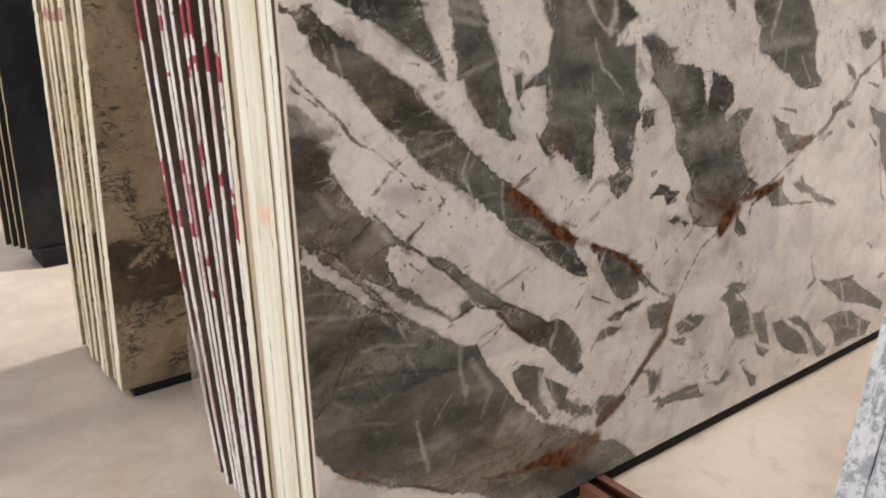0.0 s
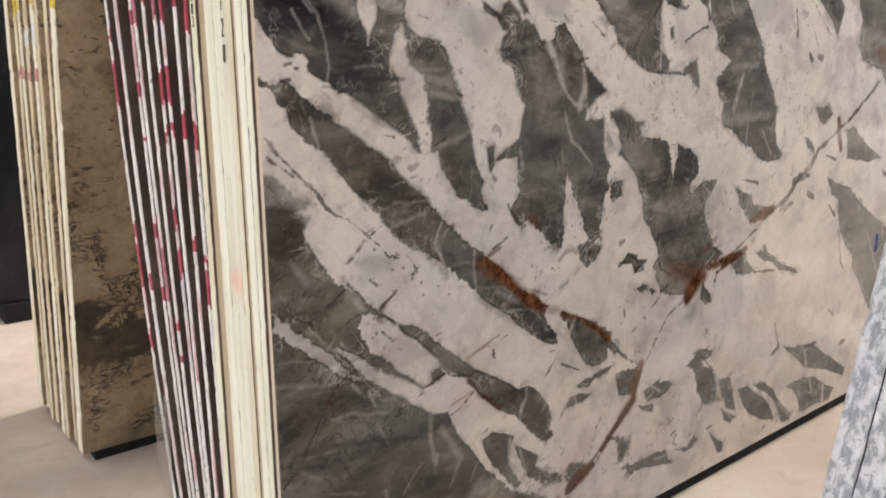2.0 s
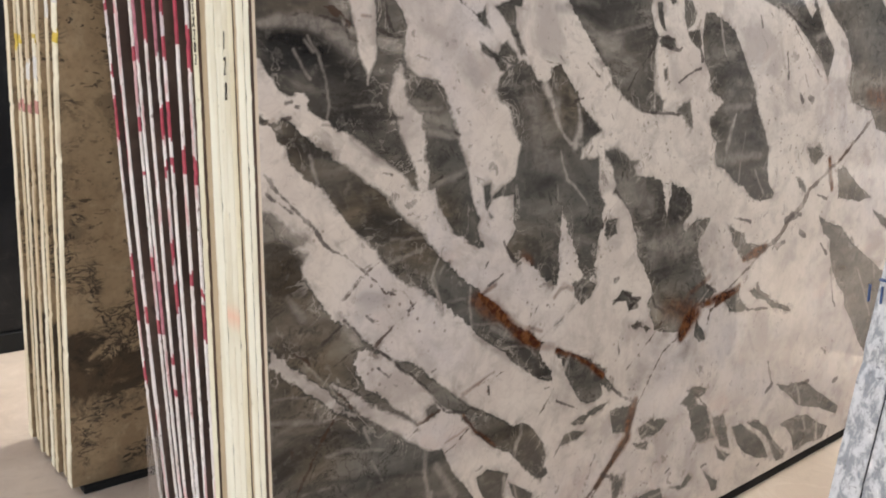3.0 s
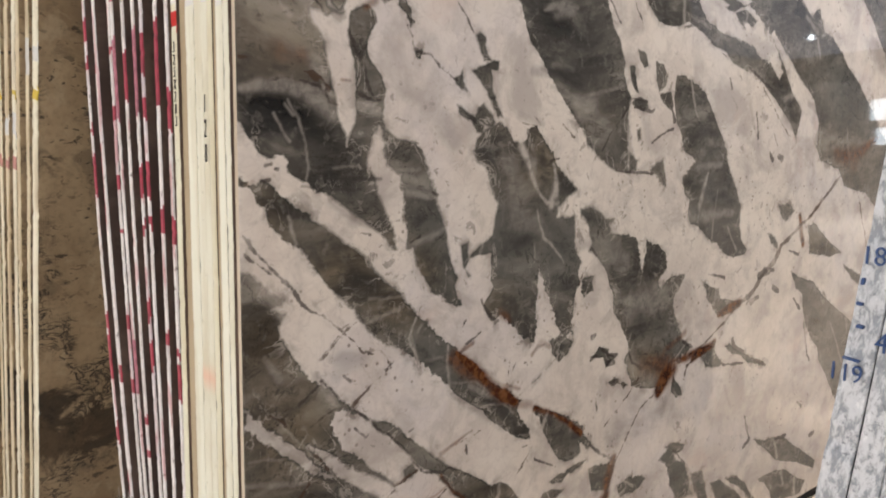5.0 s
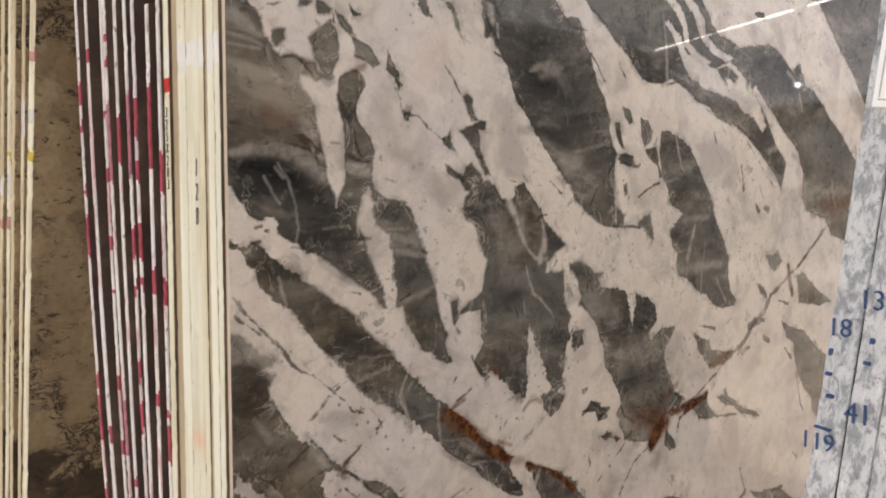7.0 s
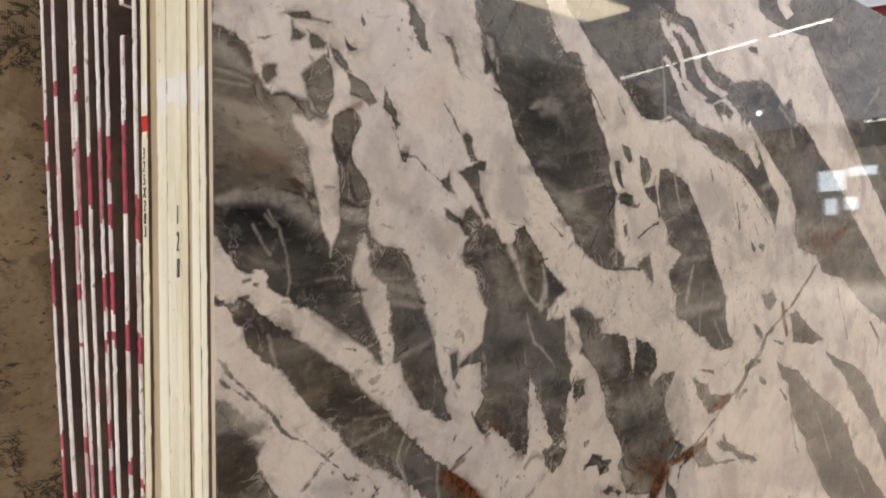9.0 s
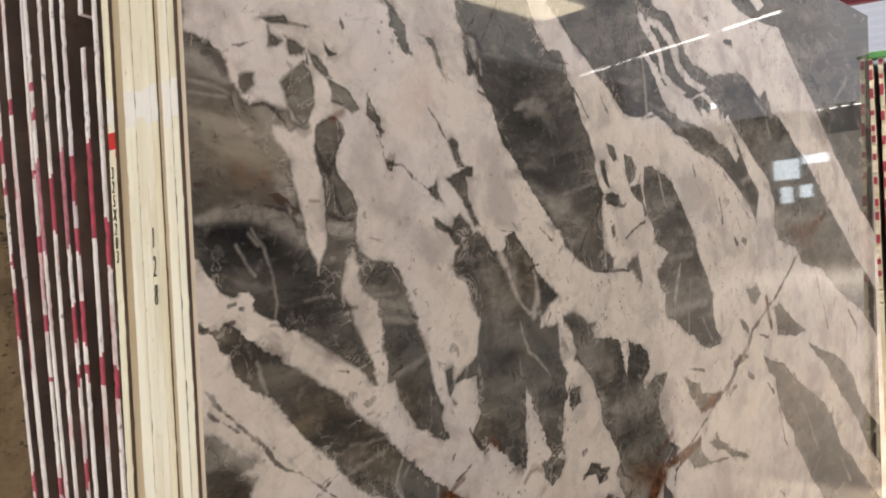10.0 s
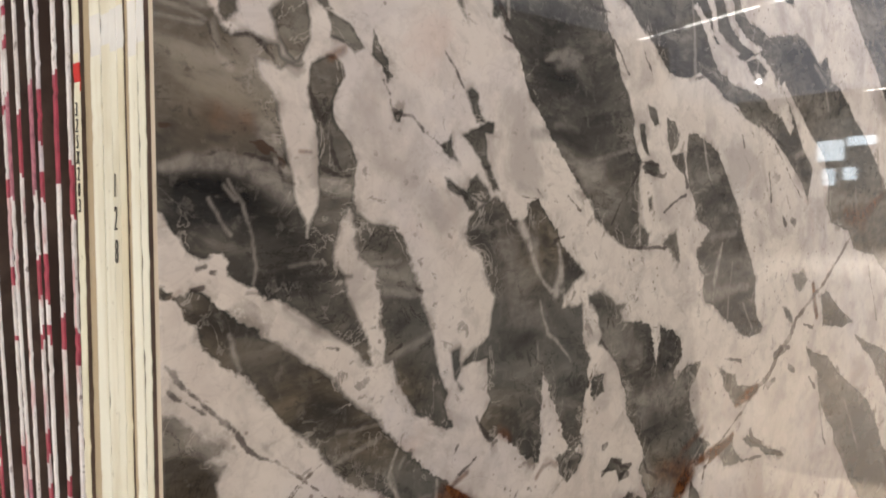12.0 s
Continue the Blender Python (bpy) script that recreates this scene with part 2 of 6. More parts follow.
def slab_mesh(length, height, thick, seed, bow=0.0, rough=0.0025, rows=160, broken=None, painted=(), cut=0.0025):
    """A sawn slab: its end at x = 0 is slightly uneven, front face at y = 0. Material 0: faces, 1: edges.
    painted: (from, to, material) along the height of the end, brushed on with uneven ends."""
    rng = random.Random(seed)
    ph = [rng.uniform(0, 6.3) for _ in range(4)]
    bm = bmesh.new()
    rings = []
    for k in range(rows + 1):
        z = height * k / rows
        t = k / rows
        b = bow * 4 * t * (1 - t)
        dx = rough * (0.8 * math.sin(3 * z + ph[0]) + 0.4 * math.sin(17 * z + ph[1])) + rng.uniform(-rough, rough) * 0.8 + (rough * 3 if rng.random() < 0.04 else 0)
        if broken and broken[0] < z < broken[1]:
            dx += 0.05 + rng.uniform(-0.006, 0.006)
        dy = rough * 0.2 * math.sin(7 * z + ph[2]) + rng.uniform(-1, 1) * rough * 0.25
        th = thick + rough * (0.15 * math.sin(23 * z + ph[3]) - abs(rng.gauss(0, 0.25)))
        ring = [(cut + dx, b + dy), (dx, b + dy + cut * 0.5), (dx, b + dy + th - cut * 0.5), (cut + dx, b + dy + th), (length, b + th), (length, b)]
        rings.append([bm.verts.new((x, y, z)) for x, y in ring])
    brush = [rng.uniform(-0.008, 0.008) for _ in range(6)]
    for k, (lo, hi) in enumerate(zip(rings, rings[1:])):
        z = height * (k + 0.5) / rows
        for i in range(6):
            f = bm.faces.new((lo[i], hi[i], hi[(i + 1) % 6], lo[(i + 1) % 6]))
            f.material_index = 0 if i in (3, 5) else 1
            if i < 3:
                for z0, z1, m in painted:
                    if z0 + brush[i] < z < z1 + brush[i + 3]:
                        f.material_index = m
    for ring, flip in ((rings[0], False), (rings[-1], True)):
        f = bm.faces.new(ring if flip else ring[::-1])
        f.material_index = 1
    bmesh.ops.recalc_face_normals(bm, faces=bm.faces)
    return bm


def slab(name, at, lean, length, height, thick, mats, seed, bow=0.0, label="", group="", rough=0.0025, broken=None, painted=(), rows=160, cut=0.0025):
    """A stone slab standing on its long edge; lean in degrees, positive away from the aisle."""
    ob = part(name, slab_mesh(length, height, thick, seed, bow, rough, rows, broken, painted, cut), mats)
    ob.matrix_world = pose(*at, -lean, 0, 0)
    return tagged(ob, label, "stone slab", group, "thing")


def standing(y_low, z_low, y_high, z_high, z_foot):
    """Foot y and lean of a slab whose front face passes through two heights."""
    k = (y_high - y_low) / (z_high - z_low)
    return y_low + k * (z_foot - z_low), math.degrees(math.atan(k))


# ---- hall ----
def hall():
    bm = bmesh.new()
    n = 60
    bmesh.ops.create_grid(bm, x_segments=n, y_segments=n, size=1)
    for v in bm.verts:
        v.co.x, v.co.y = 10 + v.co.x * 20, v.co.y * 14
        v.co.z = 0
    tagged(part("floor", bm, CONCRETE), "pale dusty concrete floor of a stone warehouse", "floor", kind="structure")
    wall_mat = plain("painted_sheet_wall", (0.56, 0.53, 0.49), 0.6, vary=0.15, scale=1.5)
    for name, x0, x1, y0, y1 in (("wall_north", -10, 30, 13.6, 13.8), ("wall_south", -10, 30, -13.8, -13.6)):
        tagged(part(name, box(bmesh.new(), x0, x1, y0, y1, 0, 5.4), wall_mat), "pale painted sheet wall of the hall", "wall", kind="structure")
    # End wall with window bays.
    holes = [(-10.2, -9.22, 2.87, 3.60), (-9.18, -8.2, 3.35, 3.68), (-10.0, -9.52, 2.02, 2.61), (-9.32, -8.83, 2.18, 2.63)]
    ys = sorted({-13.6, 13.6, *[h[0] for h in holes], *[h[1] for h in holes]})
    zs = sorted({0, 4.3, *[h[2] for h in holes], *[h[3] for h in holes]})
    bm = bmesh.new()
    for y0, y1 in zip(ys, ys[1:]):
        for z0, z1 in zip(zs, zs[1:]):
            if not any(h[0] <= y0 and y1 <= h[1] and h[2] <= z0 and z1 <= h[3] for h in holes):
                box(bm, 29, 29.2, y0, y1, z0, z1)
    tagged(part("wall_east", bm, wall_mat), "pale end wall of the hall with window openings", "wall", kind="structure")
    dim = plain("dark_gable_sheet", (0.10, 0.11, 0.12), 0.5, vary=0.2, scale=2)
    tagged(part("wall_gable", box(bmesh.new(), 29, 29.2, -13.6, 13.6, 4.3, 5.4), dim), "dark sheeting above the end wall", "wall", kind="structure")
    bm = bmesh.new()
    box(bm, 31.0, 31.1, -14, -4, 0.5, 6.0)
    tagged(part("backdrop", bm, glow("sky_glow", (0.86, 0.94, 1.0), 2.8)), "bright daylight outside the windows", "backdrop", kind="structure")
    # Unseen wall; its gateway is added for light from the west.
    bm = bmesh.new()
    box(bm, -10.2, -10, -13.6, -4.6, 0, 5.4), box(bm, -10.2, -10, 0.6, 13.6, 0, 5.4), box(bm, -10.2, -10, -4.6, 0.6, 4.2, 5.4)
    tagged(part("wall_west", bm, wall_mat), "unseen pale end wall with a gateway added to let in light", "wall", kind="structure")
    # Roof sheeting with broad ribs across the hall.
    bm = bmesh.new()
    pts = []
    for k in range(int(39.4 / 0.9)):
        pts += [(-10.2 + 0.9 * k + 0.9 * j / 8, 5.24 + 0.05 * math.cos(2 * math.pi * j / 8)) for j in range(8)]
    pts.append((29.2, 5.29))
    cols = [[bm.verts.new((px, y, pz)) for px, pz in pts] for y in (-13.8, 13.8)]
    for a in range(len(pts) - 1):
        bm.faces.new((cols[0][a], cols[0][a + 1], cols[1][a + 1], cols[1][a]))
    sheet = plain("grey_roof_sheet", (0.60, 0.60, 0.60), 0.5, vary=0.15, scale=2)
    # Translucency is added so that the roof looks brighter in the polished slab.
    t = sheet.node_tree
    thin, both = t.nodes.new("ShaderNodeBsdfTranslucent"), t.nodes.new("ShaderNodeMixShader")
    thin.inputs["Color"].default_value = (1.0, 0.92, 0.85, 1)
    both.inputs[0].default_value = 0.85
    t.links.new(t.nodes["Principled BSDF"].outputs[0], both.inputs[1]), t.links.new(thin.outputs[0], both.inputs[2])
    t.links.new(both.outputs[0], t.nodes["Material Output"].inputs["Surface"])
    tagged(part("ceiling", bm, sheet), "grey ribbed metal roof sheeting, made translucent to brighten the hall", "ceiling", kind="structure")


hall()

# ---- front bundle ----
LEAN = 2.0
HEIGHT, LENGTH = 2.05, 3.12
FOOT = 0.05

# ---- veining of the polished slab ----
# Its figure is laid out in millimetres along the face: x from the open end, z up from the lower edge.
STEP = 0.0025
NX, NZ = round(LENGTH / STEP), round(HEIGHT / STEP)
GX, GZ = np.meshgrid(np.linspace(0, LENGTH, NX + 1), np.linspace(0, HEIGHT, NZ + 1))
# The figure wanders by a few millimetres from its lines.
RNG = np.random.RandomState(7)
WX, WZ = GX.copy(), GZ.copy()
for wave, drift in ((0.120, 0.0006), (0.045, 0.0003), (0.020, 0.00015)):
    for _ in range(7):
        for field in (WX, WZ):
            turn, start = RNG.uniform(0, 2 * math.pi, 2)
            k = 2 * math.pi / (wave * RNG.uniform(0.7, 1.4))
            field += drift * np.sin(k * (GX * math.cos(turn) + GZ * math.sin(turn)) + start)
FAR = 0.05
PALE, SOOT, CRACK = (np.full(GX.shape, -FAR) for _ in range(3))
MIST, SMOKE, RUST, OLIVE, NIGHT, VEIL = (np.zeros(GX.shape) for _ in range(6))


def window(pts, margin=FAR):
    p = np.array(pts, float)[:, :2] / 1000
    lo, hi = p.min(0) - margin, p.max(0) + margin
    i0, i1 = np.clip([int(lo[0] / STEP), int(hi[0] / STEP) + 2], 0, NX + 1)
    k0, k1 = np.clip([int(lo[1] / STEP), int(hi[1] / STEP) + 2], 0, NZ + 1)
    return (slice(k0, k1), slice(i0, i1))


def segment(x, z, a, b):
    """Distance to a segment, and how far along it."""
    a, b = np.array(a, float) / 1000, np.array(b, float) / 1000
    ex, ez = b[0] - a[0], b[1] - a[1]
    t = np.clip(((x - a[0]) * ex + (z - a[1]) * ez) / max(ex * ex + ez * ez, 1e-9), 0, 1)
    return np.hypot(x - a[0] - t * ex, z - a[1] - t * ez), t


def outline(pts, w):
    """Signed depth inside a closed figure."""
    x, z = WX[w], WZ[w]
    d, inside = np.full(x.shape, FAR), np.zeros(x.shape, bool)
    for a, b in zip(pts, pts[1:] + pts[:1]):
        d = np.minimum(d, segment(x, z, a, b)[0])
        (ax, az), (bx, bz) = [(q[0] / 1000, q[1] / 1000) for q in (a, b)]
        if az != bz:
            inside ^= ((az > z) != (bz > z)) & (x < (bx - ax) * (z - az) / (bz - az) + ax)
    return np.where(inside, d, -d)


def stroke(pts, w):
    x, z = WX[w], WZ[w]
    best = np.full(x.shape, -FAR)
    for a, b in zip(pts, pts[1:]):
        d, t = segment(x, z, a[:2], b[:2])
        best = np.maximum(best, (a[2] + (b[2] - a[2]) * t) / 1000 - d)
    return best


def soft(field, strength, pts):
    """A soft-edged stroke; the third number of each point is half its width."""
    w = window(pts)
    x, z = WX[w], WZ[w]
    for a, b in zip(pts, pts[1:] or pts):
        d, t = segment(x, z, a[:2], b[:2])
        half = np.maximum((a[2] + (b[2] - a[2]) * t) / 1000, 0.0026)
        field[w] = np.maximum(field[w], strength * np.exp(-0.9 * (d / half) ** 3))


def pale(*pts):
    w = window(pts)
    PALE[w] = np.maximum(PALE[w], outline(list(pts), w))


def grey(*pts):
    w = window(pts)
    PALE[w] = np.minimum(PALE[w], -outline(list(pts), w))


def soot(*pts):
    w = window(pts)
    SOOT[w] = np.maximum(SOOT[w], stroke(pts if len(pts) > 1 else pts * 2, w))


def crack(*pts):
    w = window(pts)
    CRACK[w] = np.maximum(CRACK[w], stroke(pts, w))


def mist(strength, *pts):
    soft(MIST, strength, pts)


def smoke(strength, *pts):
    soft(SMOKE, strength, pts)


def rust(strength, *pts):
    soft(RUST, strength, pts)


def zone(field, x, z, rx, rz, strength):
    field += strength * np.exp(-((GX - x / 1000) / (rx / 1000)) ** 2 - ((GZ - z / 1000) / (rz / 1000)) ** 2)


def olive(*at):
    zone(OLIVE, *at)


def night(*at):
    zone(NIGHT, *at)


def veil(*at):
    zone(VEIL, *at)


# The great white body: crown, lobes, two long fingers and the broken ground low down.
flank = [(-0, 1603), (-1, 1523), (22, 1516), (39, 1509), (56, 1501), (65, 1491), (66, 1470), (73, 1454), (84, 1442), (98, 1431), (128, 1432), (149, 1426), (165, 1427), (168, 1412), (214, 1408), (240, 1424), (255, 1424), (270, 1413), (273, 1397), (261, 1379), (250, 1358), (252, 1339), (263, 1324), (275, 1314), (284, 1302), (292, 1281), (289, 1252), (285, 1226), (296, 1207)]
rest = [(309, 1197), (332, 1192), (363, 1189), (376, 1175), (386, 1155), (394, 1134), (405, 1113), (414, 1094), (413, 1078), (424, 1055), (433, 1030), (441, 1008), (445, 987), (453, 954), (486, 950), (580, 1005), (834, 1030), (833, 1079), (659, 1427), (646, 1472), (629, 1487), (609, 1507), (599, 1526), (575, 1524), (572, 1557), (567, 1583), (564, 1604), (551, 1629), (545, 1660), (548, 1725)]
pale(*flank, *rest)
flank = [(453, 954), (464, 937), (472, 920), (466, 904), (473, 881), (485, 858), (472, 858), (450, 870), (428, 884), (407, 898), (386, 922), (370, 945), (362, 976), (356, 987), (344, 988), (317, 986), (305, 993), (283, 1010), (259, 1029), (235, 1049), (212, 1065), (190, 1079), (168, 1091), (147, 1097), (126, 1112), (115, 1117), (105, 1124), (87, 1132), (86, 1151), (81, 1164), (68, 1161), (56, 1156), (37, 1163), (28, 1177), (15, 1194), (5, 1206), (-8, 1215), (-9, 1129)]
rest = [(4, 1127), (9, 1120), (18, 1113), (28, 1114), (37, 1122), (46, 1119), (56, 1112), (65, 1103), (80, 1093), (95, 1081), (112, 1069), (125, 1059), (146, 1043), (162, 1037), (179, 1028), (195, 1017), (212, 1004), (235, 987), (247, 976), (271, 949), (295, 931), (320, 910), (333, 892), (353, 871), (373, 855), (393, 839), (414, 819), (435, 799), (486, 765), (472, 770), (510, 741), (534, 714), (558, 692), (591, 674), (625, 659), (651, 634), (835, 731), (834, 856), (580, 960)]
pale(*flank, *rest)
flank = [(-9, 1121), (4, 1112), (18, 1107), (27, 1093), (37, 1076), (46, 1065), (55, 1052), (67, 1037), (84, 1019), (99, 1008), (111, 998), (120, 988), (135, 968), (151, 952), (167, 934), (183, 917), (200, 898), (223, 875), (246, 852), (264, 834), (282, 815), (324, 795), (364, 770), (392, 751), (420, 724), (449, 702), (472, 677), (510, 652)]
rest = [(550, 626), (575, 596), (609, 576), (644, 549), (690, 530), (736, 509), (778, 415), (630, 400), (447, 520), (417, 545), (266, 665), (210, 707), (160, 748), (141, 762), (125, 773), (109, 797), (94, 822), (75, 849), (68, 852), (65, 872), (78, 885), (83, 895), (54, 904), (73, 907), (79, 919), (54, 932), (35, 953), (17, 968), (-10, 971)]
pale(*flank, *rest)
flank = [(659, 1427), (672, 1400), (696, 1384), (717, 1357), (736, 1334), (764, 1305), (789, 1282), (812, 1264), (832, 1240), (853, 1215), (869, 1190), (894, 1175), (937, 1147), (971, 1130), (1032, 1121), (1023, 1175), (1027, 1228), (1022, 1267), (1033, 1301), (1014, 1326), (998, 1359), (1002, 1385), (991, 1408), (979, 1436), (957, 1457), (939, 1496), (924, 1532), (905, 1555), (900, 1582), (924, 1593), (956, 1619), (989, 1595)]
rest = [(1036, 1565), (1071, 1543), (1100, 1519), (1133, 1495), (1171, 1489), (1218, 1490), (1264, 1508), (1306, 1497), (1349, 1482), (1394, 1460), (1455, 1450), (1493, 1422), (1559, 1410), (1620, 1405), (1673, 1375), (1728, 1344), (1785, 1313), (1836, 1279), (1894, 1228), (1909, 1263), (1924, 1302), (1987, 1335), (2023, 1282), (2033, 1209), (2079, 1154), (2220, 1128), (2270, 1069), (2234, 648), (834, 856), (834, 1030), (709, 1192), (580, 1228), (517, 1389)]
pale(*flank, *rest)
pale((900, 1582), (875, 1611), (830, 1604), (807, 1625), (787, 1660), (768, 1704), (743, 1769), (830, 1788), (840, 1700), (881, 1670), (923, 1640), (956, 1619), (989, 1595), (934, 1578))
pale((835, 731), (834, 856), (2270, 1069), (2453, 1041), (2555, 988), (2687, 923), (2934, 830), (3130, 700), (3130, -60), (900, -60), (893, 7), (870, 27), (836, 61), (804, 89), (752, 100), (732, 115), (692, 145), (653, 174), (598, 198), (548, 221), (533, 245), (502, 283), (469, 314), (446, 348), (418, 383), (403, 407), (393, 431), (378, 458), (339, 464), (314, 484), (315, 528), (432, 505), (690, 530), (678, 620), (651, 634))
# Lesser white bodies.
pale((133, 1404), (140, 1383), (157, 1367), (165, 1352), (168, 1327), (175, 1291), (183, 1273), (188, 1255), (189, 1235), (197, 1216), (204, 1198), (206, 1179), (212, 1196), (224, 1215), (229, 1234), (226, 1257), (225, 1283), (225, 1304), (222, 1325), (216, 1348), (213, 1368), (212, 1392), (216, 1408), (224, 1423), (241, 1427), (247, 1444), (240, 1471), (232, 1488), (215, 1493), (218, 1468), (215, 1440), (203, 1411), (194, 1401), (181, 1405), (170, 1397), (154, 1402))
pale((278, 1215), (268, 1201), (257, 1182), (249, 1161), (250, 1142), (262, 1132), (269, 1124), (275, 1103), (281, 1083), (290, 1063), (299, 1043), (308, 1030), (314, 1012), (317, 984), (346, 980), (343, 999), (343, 1028), (336, 1049), (335, 1079), (329, 1104), (325, 1124), (306, 1135), (296, 1145), (291, 1155), (291, 1184), (285, 1204))
pale((179, 703), (172, 681), (179, 656), (190, 634), (212, 618), (237, 598), (262, 574), (288, 554), (315, 526), (357, 488), (432, 493), (424, 522), (387, 541), (366, 558), (352, 579), (338, 594), (318, 610), (298, 629), (272, 646), (262, 662), (234, 683), (210, 703), (194, 708))
pale((-11, 367), (12, 335), (33, 304), (55, 286), (84, 262), (114, 238), (152, 218), (191, 205), (232, 185), (274, 160), (303, 141), (348, 126), (394, 96), (443, 58), (459, -79), (-61, 160))
pale((715, 927), (722, 896), (737, 870), (752, 844), (766, 811), (772, 780), (791, 758), (766, 748), (738, 740), (710, 746), (705, 774), (710, 815), (715, 849), (715, 885))
pale((117, 659), (134, 648), (175, 617), (211, 591), (262, 560), (315, 526), (357, 488), (356, 461), (335, 467), (314, 484), (287, 501), (247, 530), (209, 562), (173, 594), (139, 629), (117, 651))
pale((0, 744), (16, 723), (47, 699), (78, 672), (110, 647), (137, 608), (173, 585), (172, 578), (131, 596), (98, 629), (65, 654), (29, 686), (2, 709))
# Grey rock enclosed in the white.
flank = [(512, 1172), (523, 1150), (545, 1140), (559, 1120), (564, 1097), (572, 1075), (582, 1061), (572, 1031), (566, 993), (564, 951), (566, 907), (575, 892), (561, 872), (545, 854), (556, 836), (577, 815), (593, 826), (613, 814), (634, 796), (656, 777), (683, 761), (705, 749), (710, 815), (715, 927), (737, 870), (766, 811), (772, 786), (805, 753), (835, 756), (835, 799)]
rest = [(841, 830), (845, 854), (859, 865), (850, 893), (863, 921), (846, 939), (830, 966), (830, 990), (808, 1011), (794, 1033), (767, 1028), (778, 1051), (804, 1069), (839, 1086), (827, 1097), (797, 1116), (778, 1135), (759, 1161), (736, 1183), (712, 1206), (696, 1228), (668, 1223), (668, 1200), (647, 1189), (625, 1196), (606, 1219), (583, 1230), (556, 1219), (537, 1211), (520, 1201)]
grey(*flank, *rest)
grey((766, 742), (805, 753), (835, 737), (835, 723), (815, 703), (792, 692), (772, 712))
flank = [(854, 1043), (895, 1047), (927, 1033), (949, 1018), (978, 1011), (961, 1000), (972, 980), (1006, 974), (1041, 973), (1082, 956), (1121, 952), (1164, 941), (1204, 915), (1212, 886), (1205, 865), (1178, 847), (1179, 819), (1200, 830), (1231, 852), (1301, 849), (1281, 819), (1257, 800), (1249, 777), (1260, 742), (1289, 693), (1309, 667), (1347, 644), (1332, 632), (1304, 620)]
rest = [(1290, 604), (1333, 640), (1291, 624), (1248, 605), (1227, 574), (1193, 555), (1131, 566), (1072, 580), (1062, 618), (1043, 649), (1048, 669), (1069, 680), (1056, 660), (1063, 679), (1050, 708), (1026, 740), (1008, 763), (989, 793), (984, 827), (973, 848), (961, 876), (950, 897), (928, 919), (907, 937), (885, 943), (896, 961), (885, 988), (875, 1014), (854, 1028)]
grey(*flank, *rest)
pale((1082, 960), (1121, 956), (1112, 918), (1102, 874), (1089, 914))
grey((863, 864), (867, 876), (886, 882), (907, 881), (901, 865), (905, 845), (876, 834), (863, 845))
grey((482, 985), (505, 989), (499, 970), (505, 953), (494, 936), (509, 919), (502, 916), (486, 945), (482, 967))
grey((1220, 1369), (1266, 1372), (1308, 1356), (1351, 1339), (1381, 1310), (1412, 1273), (1443, 1235), (1475, 1197), (1492, 1158), (1508, 1118), (1552, 1069), (1576, 1028), (1577, 971), (1585, 930), (1623, 894), (1613, 879), (1545, 878), (1490, 892), (1458, 922), (1402, 939), (1357, 974), (1313, 985), (1298, 1015), (1306, 1051), (1278, 1075), (1269, 1112), (1297, 1133), (1325, 1154), (1268, 1184), (1254, 1228), (1227, 1249), (1212, 1313))
grey((1031, 1291), (1050, 1301), (1093, 1301), (1098, 1285), (1079, 1275), (1050, 1281))
grey((1044, 1361), (1061, 1315), (1038, 1327), (1026, 1353), (1021, 1380), (1040, 1381))
grey((1126, 1399), (1159, 1394), (1178, 1367), (1173, 1339), (1147, 1324), (1134, 1352))
grey((1147, 1324), (1199, 1326), (1213, 1291), (1200, 1277), (1168, 1297))
grey((1049, 1421), (1085, 1410), (1097, 1384), (1078, 1376), (1058, 1395))
grey((1119, 1131), (1149, 1151), (1175, 1155), (1183, 1122), (1194, 1086), (1170, 1095), (1150, 1116))
grey((1027, 1174), (1046, 1167), (1063, 1154), (1058, 1127), (1039, 1123))
grey((1060, 1228), (1074, 1234), (1079, 1207), (1065, 1201))
grey((455, 1311), (472, 1320), (479, 1328), (484, 1307), (496, 1288), (479, 1289), (465, 1299))
grey((505, 1329), (529, 1341), (564, 1354), (580, 1355), (577, 1335), (556, 1335), (564, 1293), (574, 1272), (593, 1241), (577, 1236), (561, 1266), (545, 1293), (525, 1316))
grey((525, 1258), (540, 1269), (556, 1252), (572, 1230), (564, 1214), (540, 1225), (520, 1238))
grey((465, 1259), (487, 1253), (517, 1240), (539, 1222), (539, 1208), (520, 1212), (509, 1230), (487, 1236), (471, 1244))
grey((514, 1399), (526, 1405), (545, 1397), (542, 1374), (558, 1353), (536, 1351), (526, 1376))
grey((323, 1467), (333, 1451), (348, 1430), (358, 1405), (348, 1398), (335, 1421), (320, 1432))
grey((357, 1355), (377, 1357), (373, 1343), (363, 1343))
grey((119, 1558), (166, 1567), (171, 1559), (184, 1558), (211, 1561), (204, 1556), (166, 1554), (134, 1551))
grey((133, 1549), (139, 1537), (160, 1528), (147, 1519), (133, 1520))
grey((166, 1535), (182, 1534), (202, 1525), (197, 1516), (171, 1510))
grey((209, 1526), (226, 1517), (244, 1501), (252, 1485), (232, 1490), (215, 1507))
grey((237, 1545), (247, 1530), (264, 1526), (256, 1519), (240, 1525))
grey((372, 1635), (399, 1614), (413, 1592), (429, 1554), (434, 1540), (415, 1548), (402, 1562), (383, 1589))
grey((451, 1580), (487, 1579), (505, 1547), (514, 1514), (496, 1533), (483, 1565))
